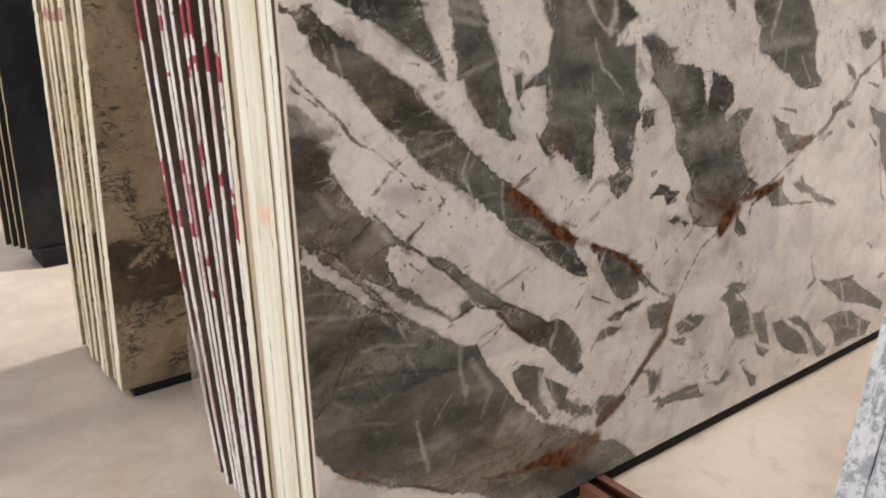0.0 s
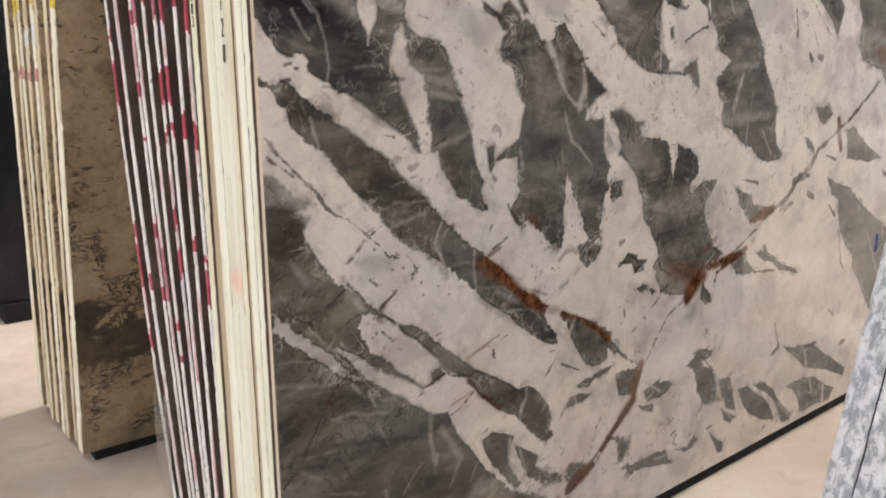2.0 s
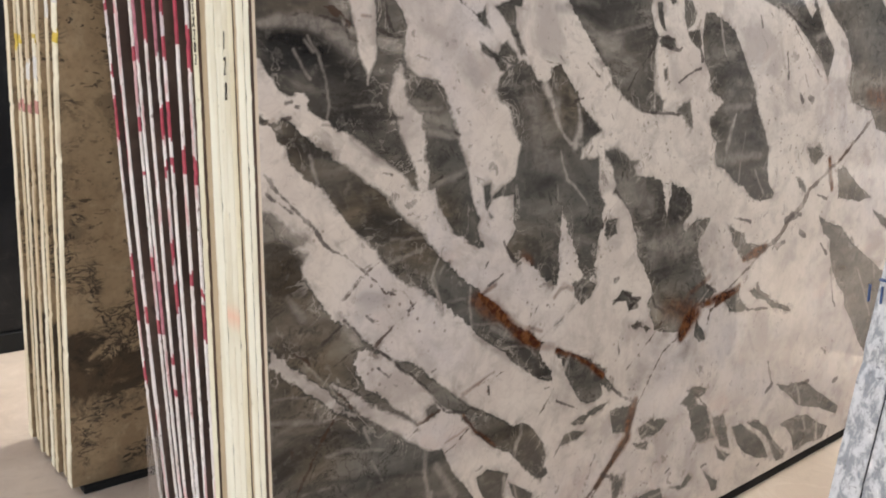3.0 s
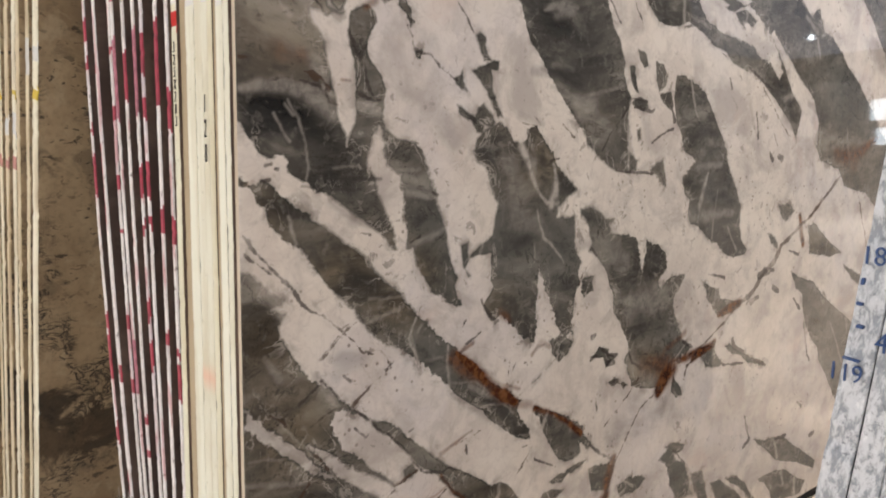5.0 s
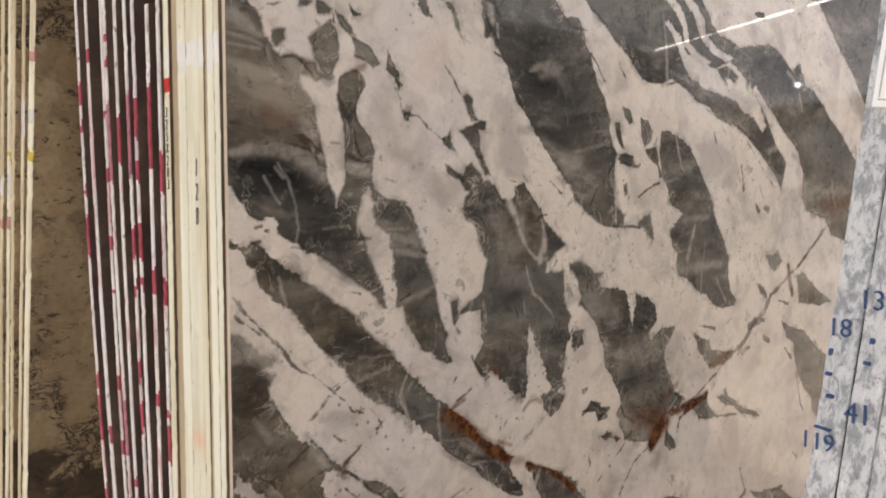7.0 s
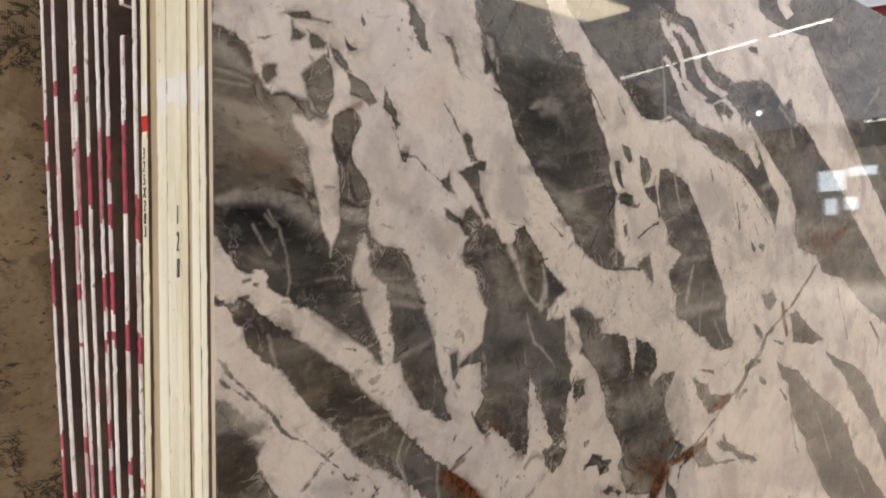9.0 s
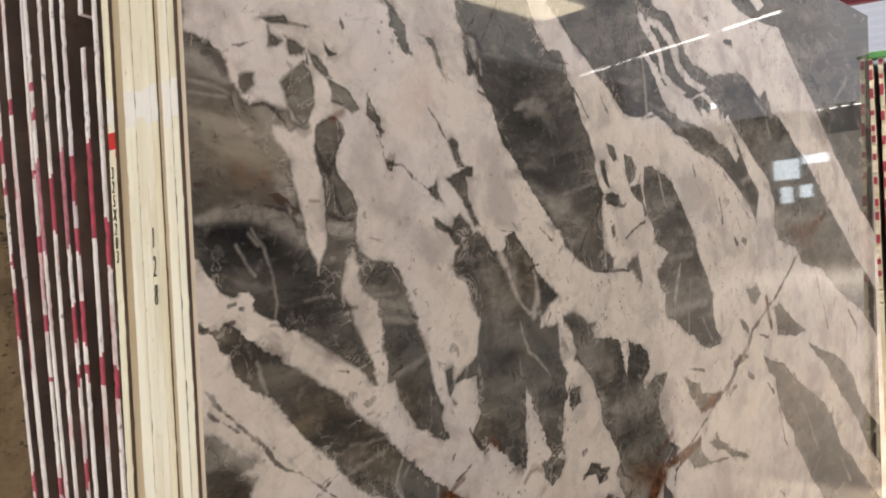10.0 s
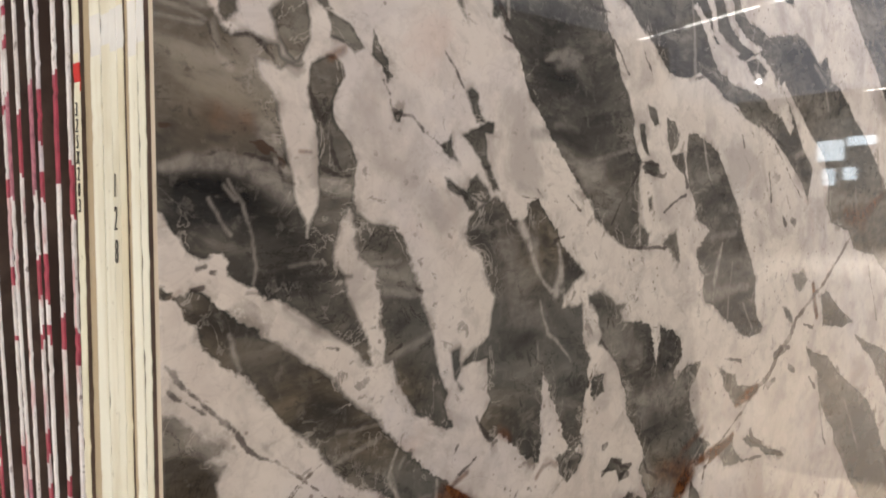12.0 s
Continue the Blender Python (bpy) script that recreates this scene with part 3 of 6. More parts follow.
grey((152, 1464), (177, 1490), (198, 1506), (209, 1494), (217, 1468), (213, 1442), (201, 1415), (192, 1407), (176, 1418), (165, 1434), (160, 1452))
grey((236, 1493), (255, 1478), (283, 1469), (307, 1439), (291, 1430), (273, 1439), (247, 1446), (249, 1463))
grey((217, 1389), (224, 1407), (243, 1417), (268, 1406), (266, 1385), (240, 1378))
grey((81, 1472), (96, 1480), (110, 1477), (108, 1458), (93, 1445), (82, 1452))
grey((1811, 1013), (1858, 1022), (1916, 998), (1883, 982), (1852, 964), (1824, 986))
grey((1745, 934), (1775, 932), (1814, 901), (1818, 882), (1776, 901))
grey((2018, 946), (2062, 952), (2132, 909), (2228, 862), (2283, 834), (2205, 828), (2111, 838), (2034, 851))
grey((1916, 802), (1980, 777), (2068, 757), (2161, 697), (2259, 645), (2362, 599), (2454, 550), (2511, 499), (2588, 405), (2619, 352), (2742, 292), (2808, 228), (2965, 119), (3365, -173), (2543, 55), (2373, 261), (2294, 319), (2258, 367), (2207, 424), (2158, 473), (2143, 519), (2082, 568), (2041, 607), (2012, 681), (2007, 719), (1951, 744))
grey((2304, 796), (2409, 756), (2502, 733), (2606, 700), (2697, 656), (2793, 588), (2842, 509), (2952, 427), (3347, 184), (3195, 118), (2958, 269), (2833, 407), (2735, 482), (2641, 550), (2569, 609), (2510, 660), (2454, 708), (2383, 735))
grey((1398, 815), (1435, 801), (1476, 789), (1482, 763), (1588, 744), (1565, 715), (1506, 706), (1467, 723), (1451, 736), (1429, 760), (1410, 786))
grey((1527, 616), (1550, 625), (1587, 600), (1636, 580), (1708, 549), (1784, 520), (1727, 527), (1665, 546), (1619, 574), (1567, 591))
grey((1383, 615), (1469, 629), (1485, 594), (1525, 565), (1486, 561), (1432, 572), (1407, 590))
grey((264, 670), (286, 662), (319, 643), (346, 615), (374, 597), (403, 573), (432, 547), (455, 530), (486, 516), (510, 497), (543, 479), (577, 454), (603, 454), (629, 441), (657, 413), (676, 387), (686, 357), (677, 331), (696, 311), (669, 303), (641, 317), (613, 343), (587, 372), (569, 397), (535, 416), (502, 435), (470, 463), (447, 489), (424, 519), (387, 541), (366, 558), (352, 579), (338, 594), (318, 610), (298, 629), (272, 646), (262, 660))
grey((651, 631), (714, 604), (752, 586), (790, 571), (830, 553), (872, 527), (895, 494), (917, 464), (908, 455), (870, 485), (878, 459), (866, 450), (826, 446), (796, 460), (775, 486), (755, 518), (739, 542), (730, 574), (706, 588), (694, 558), (699, 528), (677, 541), (658, 566), (648, 600))
pale((660, 623), (696, 620), (718, 599), (708, 579), (713, 543), (690, 559), (665, 584), (655, 605))
grey((754, 747), (791, 755), (836, 731), (812, 706), (788, 696), (765, 720))
grey((898, 686), (922, 689), (937, 708), (974, 695), (973, 681), (1010, 672), (987, 661), (967, 646), (954, 676))
grey((977, 608), (1002, 621), (1013, 610), (993, 600))
grey((1018, 604), (1064, 591), (1043, 579))
grey((1257, 538), (1265, 575), (1303, 538), (1312, 512), (1281, 511))
grey((1235, 362), (1257, 373), (1277, 360), (1288, 333), (1342, 312), (1350, 293), (1362, 265), (1381, 226), (1390, 206), (1340, 206), (1298, 216), (1273, 263), (1260, 307), (1244, 333), (1209, 348))
grey((1378, 269), (1435, 263), (1461, 204), (1482, 145), (1429, 169), (1394, 213))
grey((1483, 212), (1541, 206), (1610, 164), (1665, 121), (1699, 80), (1718, 48), (1643, 68), (1573, 105), (1517, 150))
grey((1572, 203), (1610, 199), (1691, 155), (1735, 102), (1822, 39), (1813, 16), (1767, 22), (1726, 76), (1691, 124), (1632, 164))
grey((1766, 145), (1810, 149), (1899, 144), (1957, 129), (2022, 92), (2114, 48), (2079, 14), (1962, 25), (1882, 24), (1860, 78), (1816, 119))
grey((1731, 290), (1802, 268), (1873, 263), (1929, 248), (1993, 211), (2104, 151), (2184, 105), (2170, 79), (2050, 131), (1930, 167), (1878, 189), (1809, 234), (1763, 264))
grey((1399, 177), (1431, 156), (1485, 126), (1452, 114), (1420, 134))
grey((1344, 115), (1384, 87), (1425, 60), (1420, 34), (1399, 39), (1377, 73))
grey((1027, 328), (1072, 337), (1132, 332), (1156, 316), (1123, 298), (1076, 292), (1041, 297))
grey((1007, 295), (1077, 279), (1067, 259), (1031, 274))
grey((1032, 129), (1067, 134), (1115, 135), (1143, 129), (1151, 98), (1173, 79), (1107, 94), (1058, 101), (992, 111), (951, 140), (973, 145))
grey((927, 234), (971, 208), (960, 168), (939, 160), (930, 194))
grey((1187, 112), (1237, 106), (1269, 131), (1289, 114), (1260, 96), (1220, 94))
grey((911, 402), (932, 405), (987, 401), (1013, 385), (1002, 358), (988, 331), (926, 345), (917, 372))
grey((823, 424), (857, 431), (901, 429), (879, 417), (842, 412))
grey((732, 364), (745, 385), (780, 387), (824, 379), (791, 365), (757, 362))
grey((765, 409), (808, 422), (840, 418), (813, 399), (779, 400))
grey((470, 364), (502, 377), (544, 360), (566, 344), (553, 314), (553, 286), (562, 256), (590, 225), (576, 214), (553, 236), (527, 274), (502, 303), (481, 330))
grey((566, 326), (596, 308), (644, 278), (637, 252), (675, 223), (729, 198), (724, 181), (653, 206), (615, 232), (588, 272))
grey((751, 221), (800, 208), (809, 193), (785, 180), (770, 147), (751, 143), (739, 188))
grey((337, 553), (359, 563), (370, 545), (355, 531), (338, 539))
grey((1238, 381), (1276, 385), (1332, 367), (1329, 348), (1286, 350))
# White bands that sweep down from the upper edge.
pale((1286, 1891), (1288, 1791), (1302, 1772), (1374, 1770), (1414, 1732), (1451, 1693), (1467, 1673), (1531, 1651), (1615, 1638), (1722, 1656), (1796, 1669), (1855, 1650), (1896, 1629), (1950, 1603), (2000, 1632), (2023, 1598), (2046, 1564), (2113, 1552), (2184, 1511), (2243, 1468), (2335, 1424), (2442, 1349), (2557, 1259), (2708, 1163), (2871, 1049), (3159, 883), (3147, 1133), (2916, 1262), (2827, 1338), (2729, 1400), (2636, 1460), (2576, 1519), (2489, 1574), (2433, 1630), (2368, 1672), (2300, 1713), (2234, 1762), (2175, 1810), (2128, 1849), (2038, 1843), (1931, 1843), (1851, 1847), (1773, 1866), (1733, 1991))
pale((1894, 1221), (1909, 1263), (1924, 1312), (1850, 1362), (1810, 1415), (1755, 1471), (1695, 1521), (1717, 1535), (1781, 1490), (1848, 1443), (1914, 1400), (1999, 1350), (2045, 1279), (2042, 1206))
pale((1889, 1914), (1928, 1965), (2034, 1986), (1971, 1921), (2015, 1902), (1960, 1874), (1910, 1895))
pale((1377, 1578), (1485, 1560), (1566, 1589), (1617, 1566), (1695, 1525), (1744, 1479), (1783, 1422), (1765, 1396), (1708, 1435), (1636, 1451), (1601, 1476), (1518, 1490), (1423, 1498), (1349, 1523), (1313, 1564), (1276, 1610), (1235, 1647), (1248, 1656), (1304, 1621), (1339, 1584))
pale((1215, 1763), (1247, 1741), (1289, 1712), (1318, 1680), (1338, 1654), (1350, 1612), (1398, 1588), (1459, 1577), (1422, 1558), (1368, 1573), (1327, 1602), (1312, 1639), (1281, 1678), (1242, 1709), (1215, 1735))
pale((1253, 1747), (1331, 1738), (1384, 1717), (1420, 1688), (1427, 1649), (1490, 1617), (1575, 1599), (1542, 1580), (1468, 1599), (1409, 1627), (1385, 1661), (1366, 1695), (1317, 1717), (1264, 1729))
pale((2785, 788), (2939, 727), (3170, 654), (3177, 509), (2946, 566), (2836, 649), (2756, 736))
grey((1722, 1646), (1778, 1656), (1836, 1639), (1938, 1599), (1884, 1607), (1797, 1635), (1806, 1577), (1760, 1580))
grey((1612, 1805), (1578, 1791), (1612, 1789))
grey((1701, 1747), (1757, 1757), (1764, 1743), (1713, 1734))
grey((1491, 1560), (1549, 1571), (1617, 1550), (1590, 1534), (1533, 1542), (1550, 1520), (1511, 1539))
# Fine white threads and half-clear white, by strength.
mist(0.4, (66, 1229, 0.9), (78, 1202, 2.3), (92, 1182, 1.9))
mist(0.36, (92, 1252, 0.9), (111, 1219, 1.9), (124, 1174, 2.4), (130, 1139, 2.9), (125, 1118, 2.4))
mist(0.35, (86, 1245, 0.9), (101, 1227, 1.4))
mist(0.5, (92, 1058, 2.8), (96, 1035, 3.3), (103, 1010, 2.8))
mist(0.75, (365, 849, 2.9), (354, 828, 2.9), (348, 811, 3.5), (362, 783, 2.9), (371, 763, 2.9))
mist(0.3, (379, 836, 3.5), (370, 823, 2.9))
mist(0.85, (650, 1186, 9.8), (668, 1158, 8.5), (686, 1123, 6.5), (700, 1097, 5.1), (713, 1082, 2.9))
mist(0.7, (709, 1084, 3.7), (737, 1058, 4.5), (771, 1059, 6.1))
mist(0.75, (755, 1146, 3.8), (763, 1108, 5.3), (761, 1078, 10.6), (750, 1054, 9.0))
mist(0.55, (704, 1046, 2.9), (715, 1010, 3.7), (728, 983, 4.4), (765, 957, 3.0), (798, 925, 2.3))
mist(0.3, (697, 970, 2.2), (700, 934, 2.9))
mist(0.4, (682, 1146, 21.5), (691, 1111, 5.8))
mist(0.6, (1393, 1119, 3.2), (1373, 1078, 8.4), (1356, 1034, 9.4), (1351, 986, 4.2))
mist(0.55, (1285, 1373, 3.0), (1303, 1315, 5.1), (1326, 1269, 2.1))
mist(0.5, (1508, 964, 2.3), (1565, 895, 4.6))
mist(0.45, (1586, 1022, 3.5), (1557, 970, 4.6))
mist(0.35, (1426, 937, 4.3), (1431, 998, 3.3), (1446, 1074, 2.2))
mist(0.3, (1340, 1136, 10.4), (1460, 1147, 8.8))
mist(0.35, (1313, 1004, 20.5), (1527, 1007, 11.4))
mist(0.5, (2362, 599, 4.9), (2379, 542, 4.9))
mist(0.5, (2236, 590, 3.1), (2314, 488, 4.8), (2368, 403, 4.9))
mist(0.4, (2620, 313, 3.6), (2715, 201, 7.4))
mist(0.35, (2469, 572, 5.1), (2495, 465, 3.4))
mist(0.4, (1221, 1680, 2.9), (1233, 1625, 3.9), (1245, 1492, 7.9))
mist(0.3, (2810, 1754, 11.2), (2659, 1652, 5.3))
mist(0.35, (2264, 1266, 4.6), (2292, 1169, 7.8))
mist(0.5, (2003, 1534, 8.3), (2026, 1481, 4.2))
mist(0.4, (1917, 1597, 8.0), (1994, 1560, 8.3))
mist(0.4, (1804, 1339, 10.2), (1902, 1371, 10.7))
mist(0.45, (1566, 1579, 4.6), (1550, 1535, 4.6))
mist(0.5, (1032, 1121, 3.5), (1022, 1228, 4.4), (1029, 1294, 4.4))
mist(0.3, (717, 1473, 5.8), (782, 1492, 12.1), (821, 1490, 6.2))
mist(0.25, (754, 1471, 14.9), (802, 1482, 13.8))
mist(0.6, (593, 1591, 9.4), (599, 1563, 9.4))
mist(0.5, (613, 1557, 4.1), (616, 1530, 3.4))
mist(0.3, (832, 1289, 18.8), (894, 1278, 16.3), (842, 1258, 14.2))
mist(0.25, (783, 1294, 3.8), (894, 1303, 4.9), (1003, 1333, 3.5))
mist(0.2, (745, 1358, 8.9), (812, 1353, 6.2))
mist(0.45, (231, 1251, 8.3), (260, 1245, 10.6), (279, 1235, 6.5))
mist(0.42, (5, 1264, 6.0), (34, 1274, 10.6), (77, 1277, 11.9), (122, 1270, 14.3), (153, 1251, 15.6), (180, 1229, 13.0))
mist(0.45, (158, 1277, 4.9), (180, 1264, 5.0))
mist(0.35, (143, 1317, 14.5), (164, 1291, 7.9))
mist(0.4, (181, 1387, 10.0), (197, 1397, 10.1))
mist(0.4, (13, 1483, 17.2), (45, 1471, 13.3), (64, 1461, 6.3))
mist(0.3, (3, 1453, 2.6), (40, 1452, 3.5), (64, 1444, 2.7))
mist(0.3, (3, 1437, 1.7), (59, 1439, 2.2))
mist(0.35, (73, 1441, 5.5), (80, 1408, 3.7), (97, 1388, 4.6))
mist(0.35, (118, 1420, 14.2), (138, 1401, 9.6))
mist(0.25, (334, 1121, 6.8), (394, 1105, 5.9))
mist(0.35, (334, 1094, 5.7), (407, 1084, 6.0))
mist(0.25, (290, 1131, 4.4), (373, 1137, 3.5))
mist(0.25, (333, 990, 7.9), (400, 1002, 7.1), (435, 1019, 4.9))
mist(0.3, (234, 849, 2.6), (282, 864, 4.4), (333, 875, 3.4))
mist(0.25, (252, 899, 3.2), (333, 895, 2.8))
mist(0.22, (179, 1141, 3.0), (224, 1143, 2.1))
mist(0.5, (14, 985, 23.2), (50, 941, 17.4), (78, 892, 13.0))
mist(0.35, (69, 703, 2.1), (117, 651, 2.8), (138, 624, 2.8))
mist(0.5, (156, 747, 14.3), (180, 716, 9.0))
mist(0.3, (40, 821, 5.0), (70, 782, 8.2))
mist(0.5, (191, 554, 3.6), (205, 520, 3.0))
mist(0.3, (205, 483, 1.8), (230, 438, 1.9))
mist(0.5, (220, 341, 1.9), (231, 287, 4.6), (243, 223, 6.0))
mist(0.4, (339, 481, 6.6), (329, 423, 5.3), (345, 352, 4.8))
mist(0.4, (348, 373, 4.1), (346, 351, 3.4))
mist(0.3, (310, 366, 2.7), (263, 317, 2.6))
mist(0.45, (314, 226, 5.6), (305, 211, 2.1))
mist(0.4, (436, 231, 13.3), (469, 253, 25.4), (511, 253, 15.2))
mist(0.4, (511, 239, 10.7), (485, 220, 6.1))
mist(0.3, (363, 425, 9.5), (414, 345, 7.1), (382, 291, 2.8))
mist(0.25, (461, 317, 3.7), (437, 285, 2.2))
mist(0.22, (1, 608, 4.2), (67, 597, 5.4), (124, 585, 4.5))
mist(0.22, (10, 650, 2.6), (70, 641, 2.7))
mist(0.22, (56, 461, 2.8), (116, 459, 2.9))
mist(0.28, (108, 518, 4.6), (156, 518, 4.7), (232, 497, 3.7))
mist(0.2, (43, 438, 3.4), (77, 415, 5.8))
mist(0.2, (98, 378, 2.4), (172, 350, 2.5))
mist(0.25, (562, 256, 46.8), (528, 183, 23.4))
mist(0.18, (278, 276, 26.9), (306, 253, 27.5))
mist(0.6, (553, 341, 6.1), (553, 286, 5.4), (588, 244, 7.1), (616, 212, 6.5))
mist(0.5, (582, 316, 3.1), (606, 241, 3.2))
mist(0.6, (603, 458, 4.5), (601, 428, 5.3), (588, 412, 6.9), (581, 376, 5.4))
mist(0.65, (761, 589, 4.0), (738, 548, 6.3))
mist(0.55, (447, 783, 3.2), (445, 740, 3.9), (454, 695, 4.0))
mist(0.3, (449, 705, 2.6), (526, 694, 2.1), (608, 633, 2.2), (643, 601, 2.2))
mist(0.5, (352, 821, 3.0), (362, 792, 3.7), (371, 766, 3.1))
mist(0.3, (510, 688, 6.8), (575, 652, 4.3))
mist(0.22, (392, 762, 3.8), (435, 759, 2.6))
mist(0.25, (510, 644, 3.5), (625, 630, 2.9))
mist(0.8, (1365, 281, 5.5), (1378, 226, 6.7), (1413, 182, 5.7))
mist(0.85, (1460, 248, 8.0), (1480, 199, 10.5), (1506, 147, 11.9))
mist(0.8, (1564, 194, 4.8), (1645, 146, 8.7), (1702, 102, 11.5), (1736, 44, 13.1))
mist(0.4, (1736, 96, 5.2), (1809, 37, 5.4))
mist(0.6, (1928, 128, 8.3), (1949, 83, 5.6))
mist(0.7, (2030, 88, 7.2), (2033, 14, 10.2))
mist(0.7, (1868, 253, 6.6), (1896, 189, 8.1))
mist(0.5, (1414, 173, 4.6), (1465, 123, 3.5))
mist(0.5, (1049, 338, 2.9), (1098, 309, 3.9))
mist(0.5, (1092, 117, 4.1), (1142, 113, 3.1))
mist(0.3, (1298, 214, 4.3), (1382, 199, 5.6))
mist(0.45, (1248, 608, 2.9), (1353, 683, 3.0))
mist(0.35, (1068, 637, 27.3), (1156, 582, 28.7))
mist(0.25, (1078, 792, 54.8), (1179, 805, 38.5))
mist(0.22, (939, 944, 33.7), (1030, 907, 26.6))
mist(0.3, (2348, 1030, 12.8), (2404, 906, 13.1))
mist(0.2, (613, 1149, 27.5), (630, 1091, 27.8))
mist(0.18, (630, 1046, 34.8), (700, 1017, 29.1))
# Smoky streaks and shadows in the rock, by strength.
smoke(0.9, (166, 1121, 2.0), (201, 1121, 4.6), (248, 1119, 4.8), (284, 1117, 3.3))
smoke(0.5, (115, 1107, 1.9), (179, 1101, 2.5), (247, 1100, 2.1))
smoke(0.6, (681, 1343, 10.0), (773, 1342, 15.1), (852, 1342, 23.8), (914, 1354, 18.1))
smoke(0.5, (925, 1336, 11.6), (1014, 1340, 8.7))
smoke(0.5, (745, 1311, 5.9), (812, 1295, 4.6))
smoke(0.5, (699, 1442, 14.4), (726, 1410, 11.7), (745, 1376, 7.4))
smoke(0.45, (754, 1382, 9.0), (773, 1386, 6.0))
smoke(0.4, (872, 1377, 11.2), (893, 1376, 6.5))
smoke(0.55, (597, 1003, 6.8), (647, 981, 18.3), (709, 978, 10.3))
smoke(0.4, (605, 1115, 6.8), (613, 1047, 11.0), (605, 957, 8.2))
smoke(0.35, (613, 1064, 4.1), (709, 1049, 4.4))
smoke(0.35, (622, 1103, 2.8), (691, 1109, 3.6))
smoke(0.5, (532, 1173, 13.0), (564, 1150, 10.6))
smoke(0.5, (718, 1169, 7.3), (727, 1109, 11.8), (718, 1086, 5.9))
smoke(0.5, (774, 1119, 15.2), (813, 1087, 10.9))
smoke(0.4, (727, 1038, 10.4), (765, 999, 18.2), (804, 959, 15.5))
smoke(0.35, (580, 860, 16.2), (639, 839, 16.9))
smoke(0.5, (674, 821, 7.2), (683, 772, 11.6))
smoke(0.45, (1018, 962, 7.0), (1089, 948, 5.5))
smoke(0.4, (972, 901, 5.2), (1078, 881, 4.6), (1204, 872, 7.8))
smoke(0.35, (1165, 912, 19.1), (1178, 868, 13.5))
smoke(0.3, (1006, 910, 14.0), (1018, 882, 14.1))
smoke(0.4, (885, 1026, 16.3), (938, 1009, 11.8))
smoke(0.4, (1066, 835, 9.1), (1104, 733, 27.8), (1206, 715, 29.3))
smoke(0.35, (1255, 1112, 11.9), (1400, 1061, 15.0), (1559, 1037, 16.2))
smoke(0.4, (1253, 1271, 13.9), (1310, 1198, 16.3), (1354, 1153, 14.6))
smoke(0.3, (1352, 1317, 12.5), (1412, 1228, 15.0))
smoke(0.35, (1427, 1258, 6.5), (1310, 1213, 4.1))
smoke(0.4, (1560, 973, 9.3), (1578, 923, 11.7))
smoke(0.3, (1341, 1020, 10.4), (1402, 939, 8.6))
smoke(0.5, (2003, 701, 14.1), (2163, 611, 15.0), (2415, 591, 16.5))
smoke(0.5, (2071, 626, 11.6), (2261, 576, 37.4), (2365, 509, 48.7))
smoke(0.35, (2167, 505, 45.2), (2535, 289, 86.6))
smoke(0.4, (1835, 1656, 6.5), (1896, 1620, 8.0))
smoke(0.4, (2175, 1820, 8.9), (2249, 1764, 7.6))
smoke(0.5, (2538, 1783, 33.9), (2742, 1853, 29.1))
smoke(0.45, (1805, 1279, 15.4), (1893, 1254, 16.0))
smoke(0.4, (1839, 1511, 13.0), (2003, 1543, 16.7))
smoke(0.4, (1709, 1393, 12.3), (1803, 1381, 10.2))
smoke(0.4, (1965, 1335, 8.2), (2098, 1302, 29.0))
smoke(0.35, (2491, 1523, 50.2), (2606, 1490, 27.9))
smoke(0.5, (296, 1160, 5.5), (334, 1173, 3.4))
smoke(0.4, (400, 1064, 11.9), (373, 1036, 11.7))
smoke(0.45, (271, 1074, 13.0), (289, 1034, 7.7))
smoke(0.35, (168, 1082, 4.0), (224, 1050, 8.3), (271, 1026, 6.5))
smoke(0.4, (32, 1093, 4.4), (56, 1078, 9.1), (95, 1066, 6.6))
smoke(0.4, (178, 1008, 8.0), (223, 946, 15.7), (270, 920, 10.8))
smoke(0.35, (135, 995, 6.8), (156, 965, 7.9))
smoke(0.5, (283, 900, 1.6), (308, 906, 2.2), (333, 900, 2.3))
smoke(0.45, (295, 837, 7.8), (346, 777, 11.5))
smoke(0.4, (372, 791, 8.2), (407, 753, 12.1))
smoke(0.3, (234, 878, 4.2), (270, 857, 3.3))
smoke(0.45, (3, 904, 8.7), (26, 899, 6.2), (54, 919, 9.1))
smoke(0.3, (7, 852, 13.1), (35, 855, 9.0))
smoke(0.35, (16, 1310, 8.7), (6, 1293, 6.9))
smoke(0.35, (67, 1304, 4.5), (87, 1301, 5.5))
smoke(0.3, (123, 1382, 6.6), (138, 1370, 5.8))
smoke(0.6, (98, 472, 2.9), (178, 457, 5.4), (257, 439, 5.1), (326, 417, 3.3))
smoke(0.35, (4, 584, 4.2), (87, 564, 6.7))
smoke(0.35, (78, 443, 5.7), (174, 376, 24.7), (196, 307, 25.5))
smoke(0.3, (47, 339, 17.4), (142, 278, 12.5))
smoke(0.4, (368, 322, 7.0), (397, 259, 17.2), (381, 225, 5.8))
smoke(0.35, (73, 370, 3.5), (159, 345, 6.2))
smoke(0.35, (44, 448, 2.2), (101, 421, 2.3))
smoke(0.5, (786, 25, 12.8), (637, 45, 25.5), (494, 82, 23.6))
smoke(0.45, (816, 53, 22.0), (859, 28, 11.3))
smoke(0.35, (8, 433, 8.8), (53, 412, 3.4))
smoke(0.3, (281, 351, 19.8), (308, 316, 13.5))
smoke(0.3, (462, 472, 7.0), (544, 424, 4.5), (631, 345, 11.1))
smoke(0.35, (630, 400, 23.4), (649, 339, 19.2))
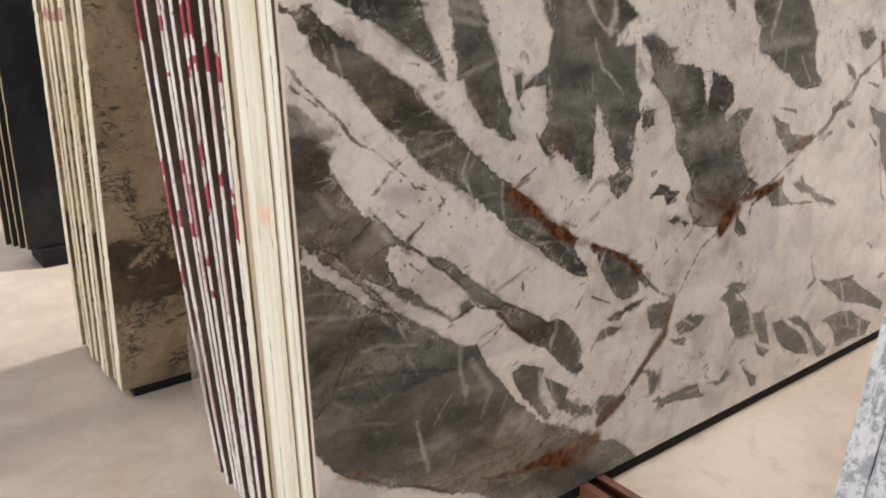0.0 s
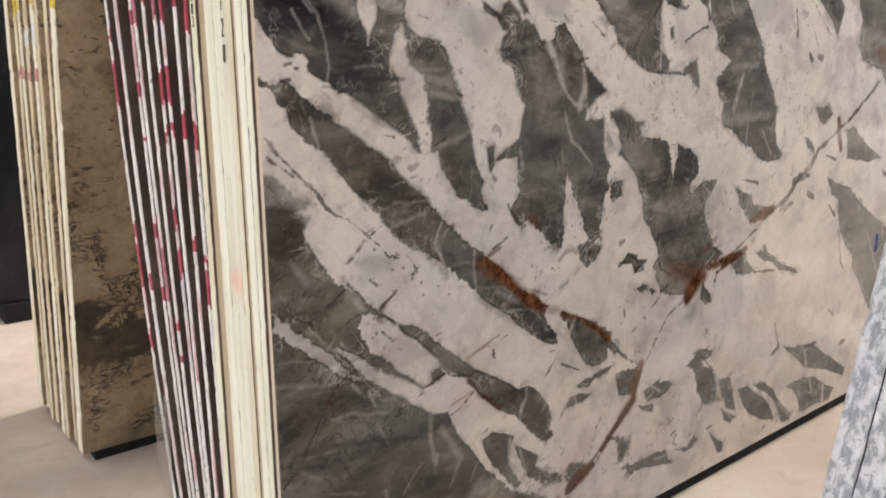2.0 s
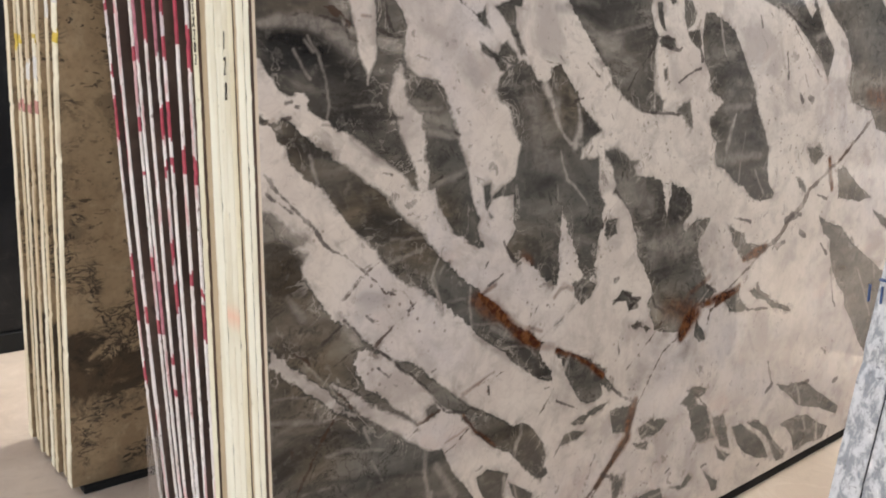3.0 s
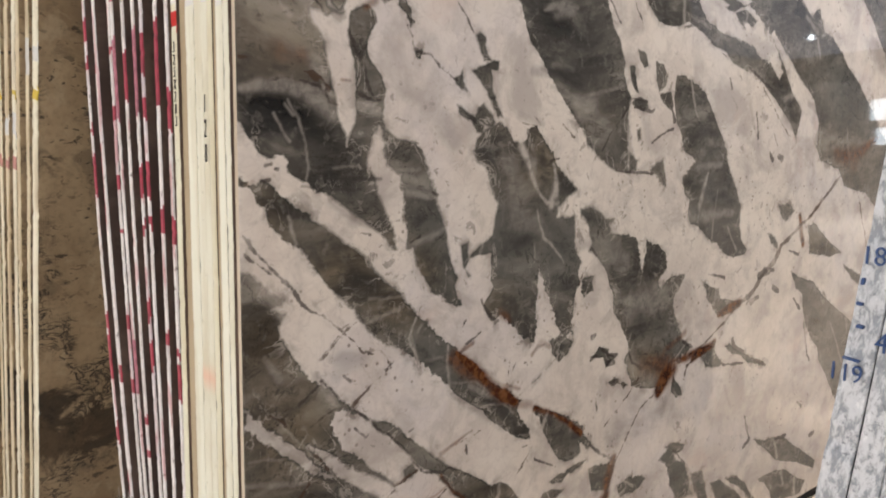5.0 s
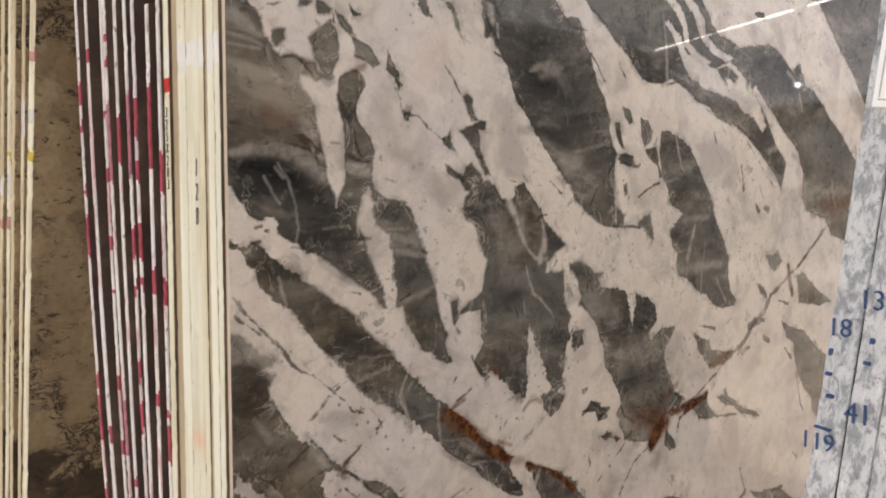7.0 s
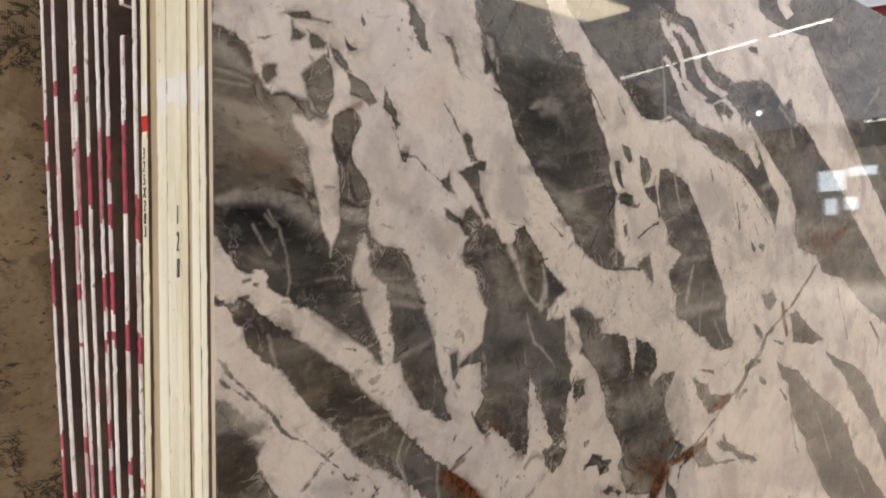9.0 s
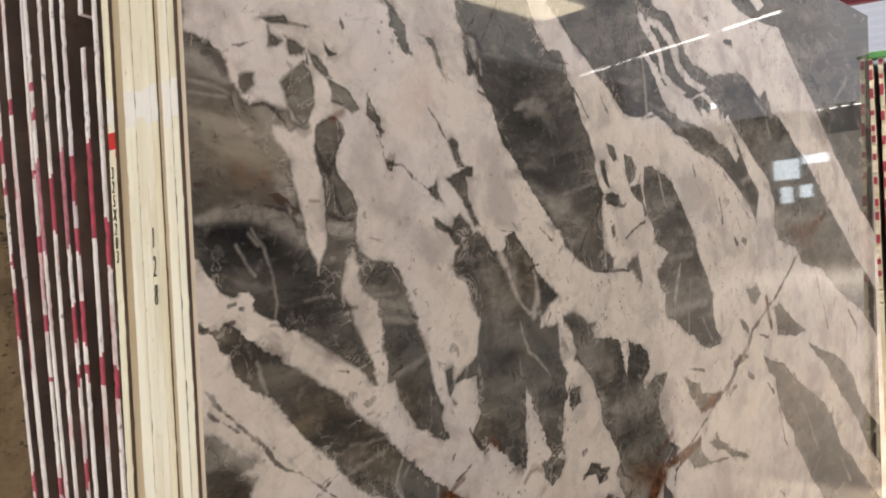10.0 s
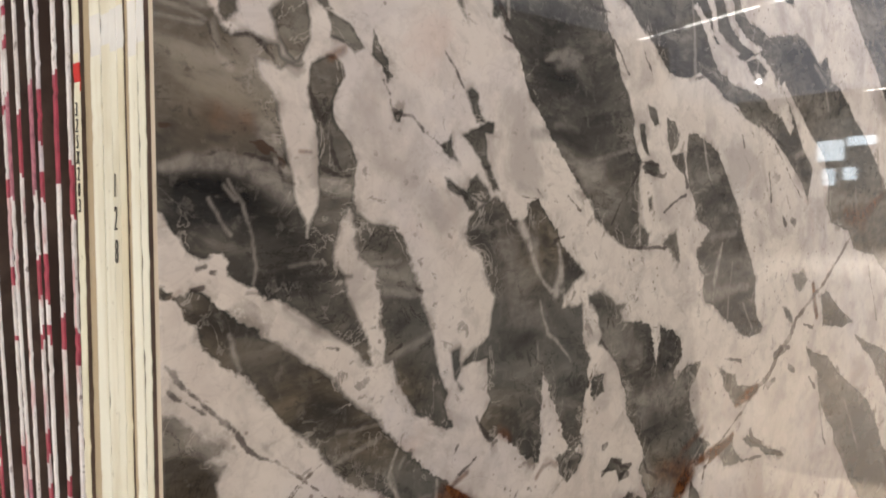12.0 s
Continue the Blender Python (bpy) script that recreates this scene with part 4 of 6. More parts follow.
smoke(0.35, (793, 509, 19.7), (835, 472, 16.9))
smoke(0.3, (464, 679, 6.7), (609, 576, 10.3))
smoke(0.3, (39, 807, 10.0), (79, 766, 10.4))
smoke(0.35, (122, 733, 7.6), (87, 719, 5.3))
smoke(0.3, (23, 742, 4.0), (75, 706, 3.2))
smoke(0.5, (114, 614, 3.3), (91, 614, 2.2), (84, 595, 2.2))
smoke(0.4, (131, 596, 3.4), (172, 578, 7.0))
smoke(0.32, (1, 727, 15.0), (35, 695, 13.5), (77, 662, 12.9), (126, 611, 11.2), (173, 583, 5.8))
smoke(0.2, (123, 653, 8.9), (174, 607, 12.7), (235, 556, 14.6))
smoke(0.18, (647, 1250, 9.8), (718, 1228, 7.3))
smoke(0.16, (429, 1228, 24.2), (457, 1186, 18.5))
smoke(0.16, (1076, 1079, 9.1), (1100, 1036, 14.7))
smoke(0.16, (104, 973, 5.7), (114, 944, 3.8))
smoke(0.2, (135, 910, 2.9), (150, 893, 3.9))
smoke(0.3, (240, 791, 16.0), (211, 790, 18.7))
smoke(0.25, (172, 829, 2.0), (177, 814, 2.0))
smoke(0.2, (334, 1183, 1.7), (296, 1160, 2.2))
smoke(0.3, (196, 791, 24.4), (233, 791, 13.6), (183, 768, 14.4))
smoke(0.2, (389, 612, 9.1), (433, 578, 5.4))
smoke(0.18, (648, 395, 7.9), (666, 417, 9.5))
smoke(0.22, (1234, 520, 13.9), (1214, 477, 9.9))
smoke(0.2, (1537, 495, 6.8), (1580, 419, 7.0))
smoke(0.14, (1024, 487, 27.5), (988, 391, 27.6))
smoke(0.18, (1736, 1009, 12.5), (1774, 956, 12.7))
smoke(0.16, (1587, 1340, 7.0), (1659, 1195, 6.0))
# Black seams.
soot((3, 1032, 1.7), (17, 1014, 2.6), (45, 985, 2.7), (69, 958, 2.8), (94, 934, 2.8), (114, 907, 2.4), (129, 893, 1.9), (156, 883, 1.5))
soot((4, 1002, 1.7), (31, 981, 2.2), (55, 964, 1.8))
soot((341, 1401, 1.7), (353, 1377, 1.7), (356, 1359, 1.7), (371, 1353, 2.3), (398, 1351, 1.8), (418, 1334, 2.4), (440, 1320, 1.8), (466, 1306, 1.9))
soot((465, 1455, 1.2), (487, 1434, 1.9), (509, 1404, 1.9))
soot((245, 1331, 2.1), (248, 1294, 2.6), (263, 1267, 3.7))
soot((230, 1274, 1.6), (248, 1265, 2.6), (267, 1258, 3.7), (284, 1262, 2.2))
soot((214, 1376, 5.1), (225, 1349, 4.1), (239, 1321, 3.1))
soot((164, 1271, 1.5), (171, 1252, 2.5), (189, 1248, 2.5))
soot((57, 1283, 0.9), (87, 1288, 1.4), (117, 1285, 1.4), (153, 1276, 1.5))
soot((26, 1495, 3.5), (50, 1497, 3.1), (69, 1507, 2.3))
soot((50, 1489, 8.9), (59, 1471, 6.3))
soot((71, 1515, 0.9), (88, 1516, 1.4), (108, 1525, 1.4))
soot((103, 1428, 0.9), (123, 1431, 1.4), (138, 1423, 1.9), (155, 1410, 1.9), (160, 1402, 1.5))
soot((88, 1424, 0.9), (109, 1406, 0.9))
soot((2, 1457, 0.9), (40, 1460, 0.9), (64, 1448, 1.4), (70, 1427, 1.8), (84, 1408, 1.4))
soot((276, 1584, 1.6), (280, 1566, 2.1))
soot((91, 1430, 1.4), (98, 1440, 1.9))
soot((190, 1503, 2.0), (206, 1506, 2.5), (204, 1521, 1.0))
soot((577, 1601, 2.6), (604, 1600, 5.4), (621, 1575, 3.4))
soot((580, 1569, 3.3), (596, 1544, 5.4), (613, 1524, 4.1))
soot((604, 1495, 2.7), (638, 1485, 2.1), (664, 1473, 1.4), (699, 1468, 2.2), (721, 1479, 1.5))
soot((583, 1611, 2.0), (599, 1627, 1.3), (629, 1677, 1.4))
soot((621, 1592, 2.0), (646, 1635, 2.1), (672, 1679, 2.1))
soot((924, 1535, 3.3), (943, 1519, 3.3), (968, 1486, 2.5), (979, 1474, 1.7))
soot((1036, 1526, 2.6), (1053, 1501, 3.5), (1067, 1482, 1.8))
soot((787, 1660, 1.5), (807, 1645, 1.5))
soot((830, 1604, 2.3), (861, 1584, 2.4), (913, 1584, 1.6))
soot((891, 1672, 1.6), (934, 1638, 1.7), (989, 1602, 2.6))
soot((1022, 1281, 2.6), (959, 1221, 1.7), (926, 1176, 1.7))
soot((1036, 1301, 2.6), (1093, 1300, 3.6))
soot((1045, 1281, 3.5), (1118, 1276, 2.8), (1128, 1283, 2.8))
soot((982, 1130, 4.3), (1039, 1123, 3.5), (1137, 1122, 3.7))
soot((1199, 1298, 4.8), (1216, 1256, 5.8))
soot((1278, 1514, 6.0), (1306, 1508, 5.1), (1251, 1492, 3.9))
soot((1379, 1467, 2.1), (1455, 1439, 2.2))
soot((1586, 1419, 4.6), (1655, 1391, 4.8), (1728, 1361, 2.5))
soot((1640, 1293, 3.6), (1655, 1219, 4.8))
soot((1481, 1382, 2.2), (1495, 1352, 3.3))
soot((1749, 1236, 2.5), (1776, 1202, 2.5))
soot((1732, 1177, 7.5), (1751, 1160, 10.0))
soot((1789, 1168, 8.9), (1808, 1159, 10.3))
soot((1703, 814, 3.7), (1740, 823, 8.8), (1797, 817, 7.7))
soot((1703, 803, 7.4), (1770, 811, 6.4))
soot((1419, 838, 3.3), (1504, 821, 4.5))
soot((1798, 761, 7.7), (1837, 746, 7.9))
soot((1939, 710, 4.1), (1991, 675, 5.6))
soot((1894, 872, 4.0), (1957, 852, 5.5))
soot((1303, 668, 5.1), (1353, 640, 5.3))
soot((2066, 506, 5.8), (2084, 483, 5.8))
soot((2027, 615, 4.3), (2046, 565, 5.7), (2065, 515, 4.3))
soot((1633, 754, 6.0), (1669, 732, 9.8), (1712, 743, 5.0))
soot((1640, 728, 3.6), (1661, 750, 3.6))
soot((1566, 634, 5.8), (1580, 607, 8.2), (1636, 584, 6.0))
soot((1709, 544, 6.2), (1776, 520, 5.1))
soot((1518, 564, 3.4), (1637, 547, 3.6))
soot((37, 1120, 1.8), (52, 1120, 2.3))
soot((407, 1092, 3.6), (417, 1085, 4.8))
soot((353, 999, 1.7), (376, 1008, 1.8))
soot((311, 1041, 2.2), (323, 1042, 1.7))
soot((308, 904, 1.7), (289, 902, 1.7))
soot((240, 858, 2.1), (223, 871, 1.0))
soot((238, 1022, 1.6), (253, 1016, 2.7))
soot((47, 1147, 3.6), (56, 1148, 2.3))
soot((66, 1139, 2.3), (71, 1140, 1.4))
soot((540, 868, 4.0), (551, 844, 4.6), (572, 822, 5.4))
soot((580, 812, 3.4), (590, 815, 2.0))
soot((498, 830, 1.9), (486, 816, 1.9))
soot((501, 780, 1.9), (517, 788, 2.6), (540, 800, 1.3))
soot((639, 700, 1.4), (651, 715, 2.1))
soot((679, 708, 2.9), (683, 702, 2.2))
soot((910, 735, 6.7), (919, 737, 6.7))
soot((908, 680, 4.2), (932, 683, 4.2))
soot((952, 697, 4.3), (974, 677, 6.9), (1008, 676, 4.4))
soot((974, 657, 8.6), (997, 658, 7.0))
soot((997, 605, 7.0), (1014, 608, 5.3))
soot((1044, 587, 5.4))
soot((1055, 687, 2.7), (1075, 642, 3.7), (1117, 619, 3.7))
soot((772, 739, 3.1), (795, 751, 2.3))
soot((655, 1233, 1.4), (691, 1228, 2.2))
soot((896, 949, 3.3), (917, 931, 4.2))
soot((917, 972, 1.7), (921, 991, 1.7))
soot((774, 1161, 2.3), (746, 1154, 3.0))
soot((1124, 1200, 3.7), (1187, 1228, 2.9), (1213, 1235, 3.9))
soot((260, 668, 2.4), (272, 649, 3.6), (298, 634, 3.1), (331, 601, 2.5), (359, 566, 2.6), (387, 535, 3.3), (432, 523, 3.4), (455, 528, 2.1), (510, 497, 1.4))
soot((147, 763, 2.2), (181, 734, 2.2), (210, 707, 1.7), (247, 678, 1.8))
soot((141, 755, 2.2), (105, 731, 2.1))
soot((124, 765, 1.6), (92, 786, 1.0))
soot((180, 709, 1.7), (210, 700, 1.7))
soot((186, 710, 1.7), (149, 696, 1.7), (118, 680, 1.1))
soot((221, 662, 2.3), (245, 638, 2.4), (252, 642, 1.8))
soot((304, 613, 2.5))
soot((346, 627, 2.5), (358, 630, 2.6))
soot((201, 765, 3.4), (213, 752, 2.8))
soot((246, 804, 2.3), (259, 798, 1.7))
soot((290, 760, 1.2), (310, 771, 1.2))
soot((502, 562, 3.5), (506, 546, 2.8))
soot((672, 517, 2.3), (690, 519, 2.3))
soot((918, 460, 3.5), (951, 437, 3.6), (997, 412, 4.6))
soot((787, 441, 2.5), (738, 467, 3.2), (719, 479, 2.4))
soot((889, 245, 5.5), (934, 224, 4.7))
soot((845, 281, 1.8), (861, 306, 1.8))
soot((1052, 174, 3.0), (1081, 162, 3.0))
soot((732, 364, 2.5), (714, 341, 1.6))
soot((1161, 170, 6.2), (1178, 173, 5.2))
soot((1336, 131, 4.5), (1358, 131, 3.4))
soot((1648, 42, 3.8), (1663, 45, 3.8))
soot((1668, 277, 7.4), (1698, 292, 7.4))
soot((1666, 376, 3.6), (1683, 336, 6.1), (1703, 296, 6.2))
soot((1874, 257, 6.6), (1947, 250, 5.4))
soot((2015, 351, 4.1), (2047, 329, 5.5))
soot((2128, 210, 8.7), (2155, 214, 7.3))
soot((930, 578, 3.4), (937, 548, 2.6))
soot((91, 264, 1.2), (152, 222, 2.5), (219, 197, 2.0), (288, 154, 2.8))
soot((1, 351, 1.7), (33, 307, 1.7), (67, 278, 1.8))
soot((470, 380, 2.9), (486, 388, 2.2))
soot((380, 150, 2.2), (460, 113, 2.3), (511, 119, 2.4), (563, 112, 1.6))
soot((1280, 360, 4.2), (1339, 313, 3.2))
soot((1571, 207, 4.8), (1619, 198, 3.7), (1684, 159, 3.8))
# Hair cracks.
crack((156, 883, 1.0), (172, 866, 1.0), (200, 842, 1.5), (222, 825, 1.6), (240, 802, 1.1), (265, 795, 1.6))
crack((225, 858, 1.6), (200, 845, 1.0), (177, 824, 1.0), (139, 794, 1.0))
crack((288, 790, 1.7), (304, 760, 1.7))
crack((296, 759, 1.2), (256, 734, 1.2), (214, 706, 1.2))
crack((187, 839, 1.1), (144, 800, 1.1))
crack((3, 751, 1.5), (64, 714, 1.0), (117, 656, 1.7), (163, 596, 1.7))
crack((122, 585, 2.8), (98, 548, 2.8), (74, 511, 2.8), (45, 465, 2.8), (7, 420, 2.2))
crack((315, 523, 3.2), (351, 538, 2.0), (373, 544, 2.0))
crack((315, 517, 3.2), (280, 497, 1.9))
crack((447, 482, 2.1), (416, 459, 1.4), (385, 446, 1.4))
crack((314, 488, 1.3), (371, 450, 1.3))
crack((2235, 1101, 6.1), (2123, 1033, 7.3), (2018, 969, 5.6), (1950, 942, 8.2), (1838, 890, 6.5), (1804, 847, 10.3), (1732, 811, 8.8), (1675, 761, 11.0), (1592, 734, 5.9), (1522, 690, 5.7), (1437, 655, 4.4), (1362, 619, 5.3))
crack((1205, 555, 3.9), (1113, 513, 2.8), (1062, 449, 1.9), (1021, 398, 2.8))
crack((1105, 596, 2.8), (1020, 532, 2.7), (958, 494, 1.8))
crack((1377, 610, 5.2), (1327, 588, 5.1), (1318, 558, 3.1))
crack((632, 728, 1.4), (624, 692, 2.2))
crack((1014, 400, 3.7), (988, 328, 4.7), (972, 305, 7.4), (926, 272, 5.5), (894, 239, 8.2), (849, 212, 4.5), (814, 182, 6.2), (766, 164, 3.5), (741, 142, 5.2))
crack((951, 288, 3.7), (910, 254, 3.7), (870, 213, 2.7), (840, 184, 3.6))
crack((647, 443, 1.6), (708, 515, 1.6))
crack((471, 569, 1.4), (559, 587, 1.4))
crack((122, 1299, 1.0), (137, 1301, 1.0), (159, 1286, 1.0), (171, 1273, 1.0))
crack((127, 1298, 1.0), (148, 1286, 1.5))
crack((5, 1311, 0.9), (39, 1317, 0.9), (67, 1330, 0.9))
crack((225, 1229, 1.0), (260, 1232, 1.6), (272, 1239, 1.1))
crack((855, 865, 2.4), (871, 901, 1.6))
crack((1846, 1228, 2.6), (1620, 1405, 1.2))
crack((682, 1256, 1.4), (709, 1228, 1.5))
crack((783, 1234, 1.5), (823, 1205, 1.6))
crack((2400, 1027, 3.3), (2516, 815, 5.1))
crack((2751, 857, 7.4), (2850, 782, 7.7), (2833, 728, 7.6))
crack((6, 600, 1.0), (48, 583, 1.1))
crack((44, 595, 1.6), (41, 537, 1.6))
# Rust.
rust(1, (472, 765, 5.2), (510, 735, 10.8), (558, 688, 12.6), (608, 652, 15.9), (646, 627, 10.4))
rust(0.5, (464, 754, 19.6), (526, 715, 20.5))
rust(0.8, (714, 598, 7.7), (771, 574, 6.4), (831, 539, 7.5), (877, 504, 8.5))
rust(0.95, (511, 119, 7.9), (572, 112, 16.2), (636, 102, 28.5), (703, 96, 29.4), (736, 109, 19.3))
rust(0.55, (427, 131, 6.0), (511, 116, 9.4))
rust(0.6, (654, 129, 13.4), (712, 127, 17.2))
rust(0.9, (1483, 716, 9.0), (1548, 724, 16.2), (1598, 736, 11.8))
rust(0.9, (1356, 605, 9.5), (1413, 619, 7.6), (1469, 629, 5.6))
rust(1, (1194, 545, 17.5), (1222, 575, 27.4), (1259, 597, 25.7))
rust(0.45, (1223, 605, 38.9), (1125, 629, 27.8))
rust(0.8, (1953, 978, 11.0), (1968, 923, 13.8), (1986, 885, 11.1))
rust(0.5, (2267, 1170, 31.0), (2395, 1188, 22.7), (2529, 1238, 8.5))
rust(0.35, (2194, 1180, 24.1), (2344, 1149, 31.9))
rust(0.45, (2105, 1023, 7.3), (2018, 969, 7.0))
rust(0.85, (1008, 409, 12.0), (990, 361, 15.8), (981, 330, 13.0))
rust(0.9, (982, 317, 17.7), (962, 300, 18.5), (931, 271, 10.1), (870, 221, 11.8))
rust(1, (830, 188, 13.5), (790, 171, 17.7), (750, 150, 13.1))
rust(0.5, (432, 517, 4.1), (462, 474, 4.2), (527, 426, 3.7))
rust(0.4, (315, 526, 3.8), (351, 540, 3.3))
rust(0.5, (79, 279, 6.0), (104, 271, 6.1))
rust(0.3, (43, 287, 4.7), (91, 268, 7.3))
rust(0.8, (1273, 612, 9.9), (1336, 617, 14.2), (1402, 627, 10.4), (1469, 639, 9.6))
rust(0.45, (486, 767, 5.1), (520, 780, 5.2))
rust(0.5, (697, 722, 4.4), (719, 739, 5.9), (738, 740, 3.0))
rust(0.4, (432, 560, 5.4), (518, 590, 2.1))
rust(0.5, (501, 553, 3.5), (501, 553, 3.5))
rust(0.4, (597, 829, 11.0), (622, 813, 8.4))
rust(0.35, (197, 1292, 2.5), (214, 1291, 1.5))
rust(0.3, (727, 747, 9.0), (755, 734, 6.1))
rust(0.35, (247, 1420, 7.3), (273, 1432, 6.4))
rust(0.35, (558, 692, 5.6), (659, 655, 4.5))
rust(0.3, (634, 622, 7.4), (696, 610, 10.7))
rust(0.3, (386, 468, 2.0), (463, 491, 2.1))
rust(0.25, (77, 1331, 18.3), (117, 1324, 14.2))
rust(0.2, (11, 1111, 2.6), (23, 1119, 3.5))
rust(0.35, (1218, 650, 9.6), (1313, 689, 7.9))
# Olive, black and half-dissolved zones of the rock.
olive(77, 1356, 88, 94, 0.9)
olive(36, 1059, 66, 51, 0.7)
olive(223, 965, 139, 66, 0.8)
olive(320, 872, 77, 50, 0.8)
olive(35, 855, 56, 51, 0.8)
olive(718, 1157, 73, 71, 0.6)
olive(1105, 608, 99, 56, 0.9)
olive(2397, 1128, 370, 140, 0.7)
olive(2110, 873, 183, 56, 0.8)
olive(74, 701, 99, 110, 0.9)
olive(349, 183, 257, 53, 1)
olive(511, 162, 137, 85, 0.7)
olive(544, 424, 134, 66, 0.5)
olive(83, 508, 69, 65, 0.5)
olive(373, 944, 67, 41, 0.5)
olive(564, 851, 80, 45, 0.5)
night(57, 1223, 63, 37, 1.5)
night(158, 1200, 64, 36, 0.55)
night(213, 1097, 91, 56, 0.5)
night(373, 1066, 67, 51, 0.3)
night(753, 1571, 131, 94, 0.5)
night(792, 1433, 155, 72, 0.55)
night(832, 1338, 140, 32, 0.35)
night(647, 987, 86, 46, 0.35)
night(171, 328, 167, 60, 0.55)
night(202, 414, 117, 47, 0.4)
night(71, 341, 71, 46, 0.25)
night(813, 505, 80, 56, 0.3)
night(247, 952, 59, 48, 0.35)
night(338, 332, 73, 76, 0.25)
night(638, 38, 114, 46, 0.3)
night(1049, 1348, 47, 27, 0.2)
veil(68, 1373, 87, 51, 0.8)
veil(21, 1443, 55, 50, 0.6)
veil(159, 1398, 53, 36, 0.7)
veil(77, 1313, 88, 29, 0.5)
veil(1840, 1469, 236, 86, 0.5)
veil(2101, 1172, 273, 111, 0.45)
veil(2510, 981, 336, 124, 0.6)
veil(2395, 1188, 317, 120, 0.4)
veil(2221, 1874, 432, 150, 0.3)
veil(192, 1460, 33, 45, 0.35)
veil(249, 1378, 35, 38, 0.3)
veil(79, 761, 76, 59, 0.4)
veil(528, 183, 121, 57, 0.4)
veil(67, 599, 100, 42, 0.3)
veil(894, 1253, 126, 63, 0.35)
veil(630, 1114, 68, 68, 0.3)
veil(1429, 1121, 154, 122, 0.2)
veil(1054, 823, 143, 95, 0.12)
veil(347, 1128, 78, 20, 0.25)
veil(270, 871, 73, 19, 0.3)
veil(304, 188, 146, 39, 0.35)
veil(2209, 671, 242, 31, 0.3)
veil(1336, 1405, 115, 59, 0.2)
veil(2639, 610, 358, 129, 0.4)


def marble():
    g = Nodes("polished_grey_white_marble", rough=0.03)
    c = g.coord()
    n1, n2, n3 = g.noise(c, 11, 6, 0.6, 0.4), g.noise(c, 45, 5, 0.62, 0.3), g.noise(c, 4.5, 4, 0.55)
    n4, n5 = g.noise(c, 150, 2, 0.5), g.noise(c, 20, 5, 0.6, 0.4)
    grain = g.noise(c, 90, 4, 0.6)
    # Ragged margin between the white and the grey, torn in some stretches and clean in others.
    torn = g.step(g.noise(c, 3.3, 3), 0.42, 0.62, 0.25, 1.15)
    ragged = g.math("ADD", g.math("MULTIPLY", g.math("SUBTRACT", n1, 0.5), 0.008), g.math("ADD", g.math("MULTIPLY", g.math("SUBTRACT", n2, 0.5), 0.022), g.math("MULTIPLY", g.math("SUBTRACT", grain, 0.5), 0.014)))
    depth = g.math("ADD", g.field("pale"), g.math("MULTIPLY", ragged, torn))
    soft_edge = g.step(g.noise(c, 2.4, 2), 0.42, 0.64, 0.0035, 0.0085)
    body = g.math("ADD", g.math("DIVIDE", depth, soft_edge), 0.5, clamp=True)
    # White calcite: cloudy cream and lilac, wrinkled, with faint bruises and slanting flecks.
    slant = g.coord((1, 1, 1.15), turn=(0, -38, 0))
    s1, s2 = g.noise(slant, 6, 5, 0.6, 0.4), g.noise(slant, 34, 4, 0.6, 0.3)
    tone = g.noise(c, 1.5, 2, 0.5)
    white = g.mix(g.step(tone, 0.42, 0.58), (0.580, 0.513, 0.452), (0.528, 0.478, 0.458))
    white = g.mix(g.step(n3, 0.42, 0.62, 0, 0.6), white, (0.470, 0.405, 0.362))
    white = g.mix(g.step(n1, 0.56, 0.42, 0, 0.35), white, (0.680, 0.612, 0.545))
    white = g.mix(g.step(s1, 0.47, 0.66, 0, 0.72), white, (0.340, 0.296, 0.270))
    crease = g.math("ABSOLUTE", g.math("SUBTRACT", g.noise(c, 16, 3, 0.5, 0.9), 0.5))
    white = g.mix(g.step(crease, 0.050, 0.004, 0, 0.16), white, (0.370, 0.318, 0.285))
    white = g.mix(g.step(n5, 0.52, 0.68, 0, 0.40), white, (0.345, 0.298, 0.268))
    pink = g.math("MULTIPLY", g.step(g.noise(c, 6, 4, 0.6, 0.5), 0.56, 0.68, 0, 0.4), g.step(tone, 0.4, 0.6))
    white = g.mix(pink, white, (0.500, 0.385, 0.335))
    zone_of_chips = g.step(g.noise(c, 2.2, 3, 0.55), 0.50, 0.60)
    white = g.mix(g.math("MULTIPLY", g.step(s2, 0.62, 0.66, 0, 0.55), zone_of_chips), white, (0.170, 0.140, 0.120))
    hair = g.math("ABSOLUTE", g.math("SUBTRACT", g.noise(c, 7, 5, 0.55, 0.7), 0.5))
    white = g.mix(g.math("MULTIPLY", g.step(hair, 0.008, 0.002, 0, 0.22), g.step(n1, 0.50, 0.60)), white, (0.200, 0.160, 0.135))
    speck = g.math("MULTIPLY", g.step(g.voronoi(c, 42), 0.20, 0.10, 0, 0.7), g.step(g.noise(c, 3.4, 4, 0.6), 0.50, 0.60))
    white = g.mix(speck, white, (0.150, 0.112, 0.092))
    breccia = g.math("MULTIPLY", g.step(g.noise(c, 26, 6, 0.68, 0.6), 0.565, 0.615, 0, 0.65), g.step(g.noise(c, 2.7, 3, 0.55), 0.53, 0.62))
    white = g.mix(breccia, white, (0.175, 0.150, 0.130))
    # Bruised, half-clear skin along the margins, and chips of the grey rock in it.
    skin = g.math("MULTIPLY", g.step(g.math("ADD", depth, g.math("MULTIPLY", g.math("SUBTRACT", n1, 0.5), 0.04)), 0.016, 0.0), g.step(n5, 0.44, 0.60, 0.0, 0.65))
    white = g.mix(skin, white, (0.270, 0.232, 0.203))
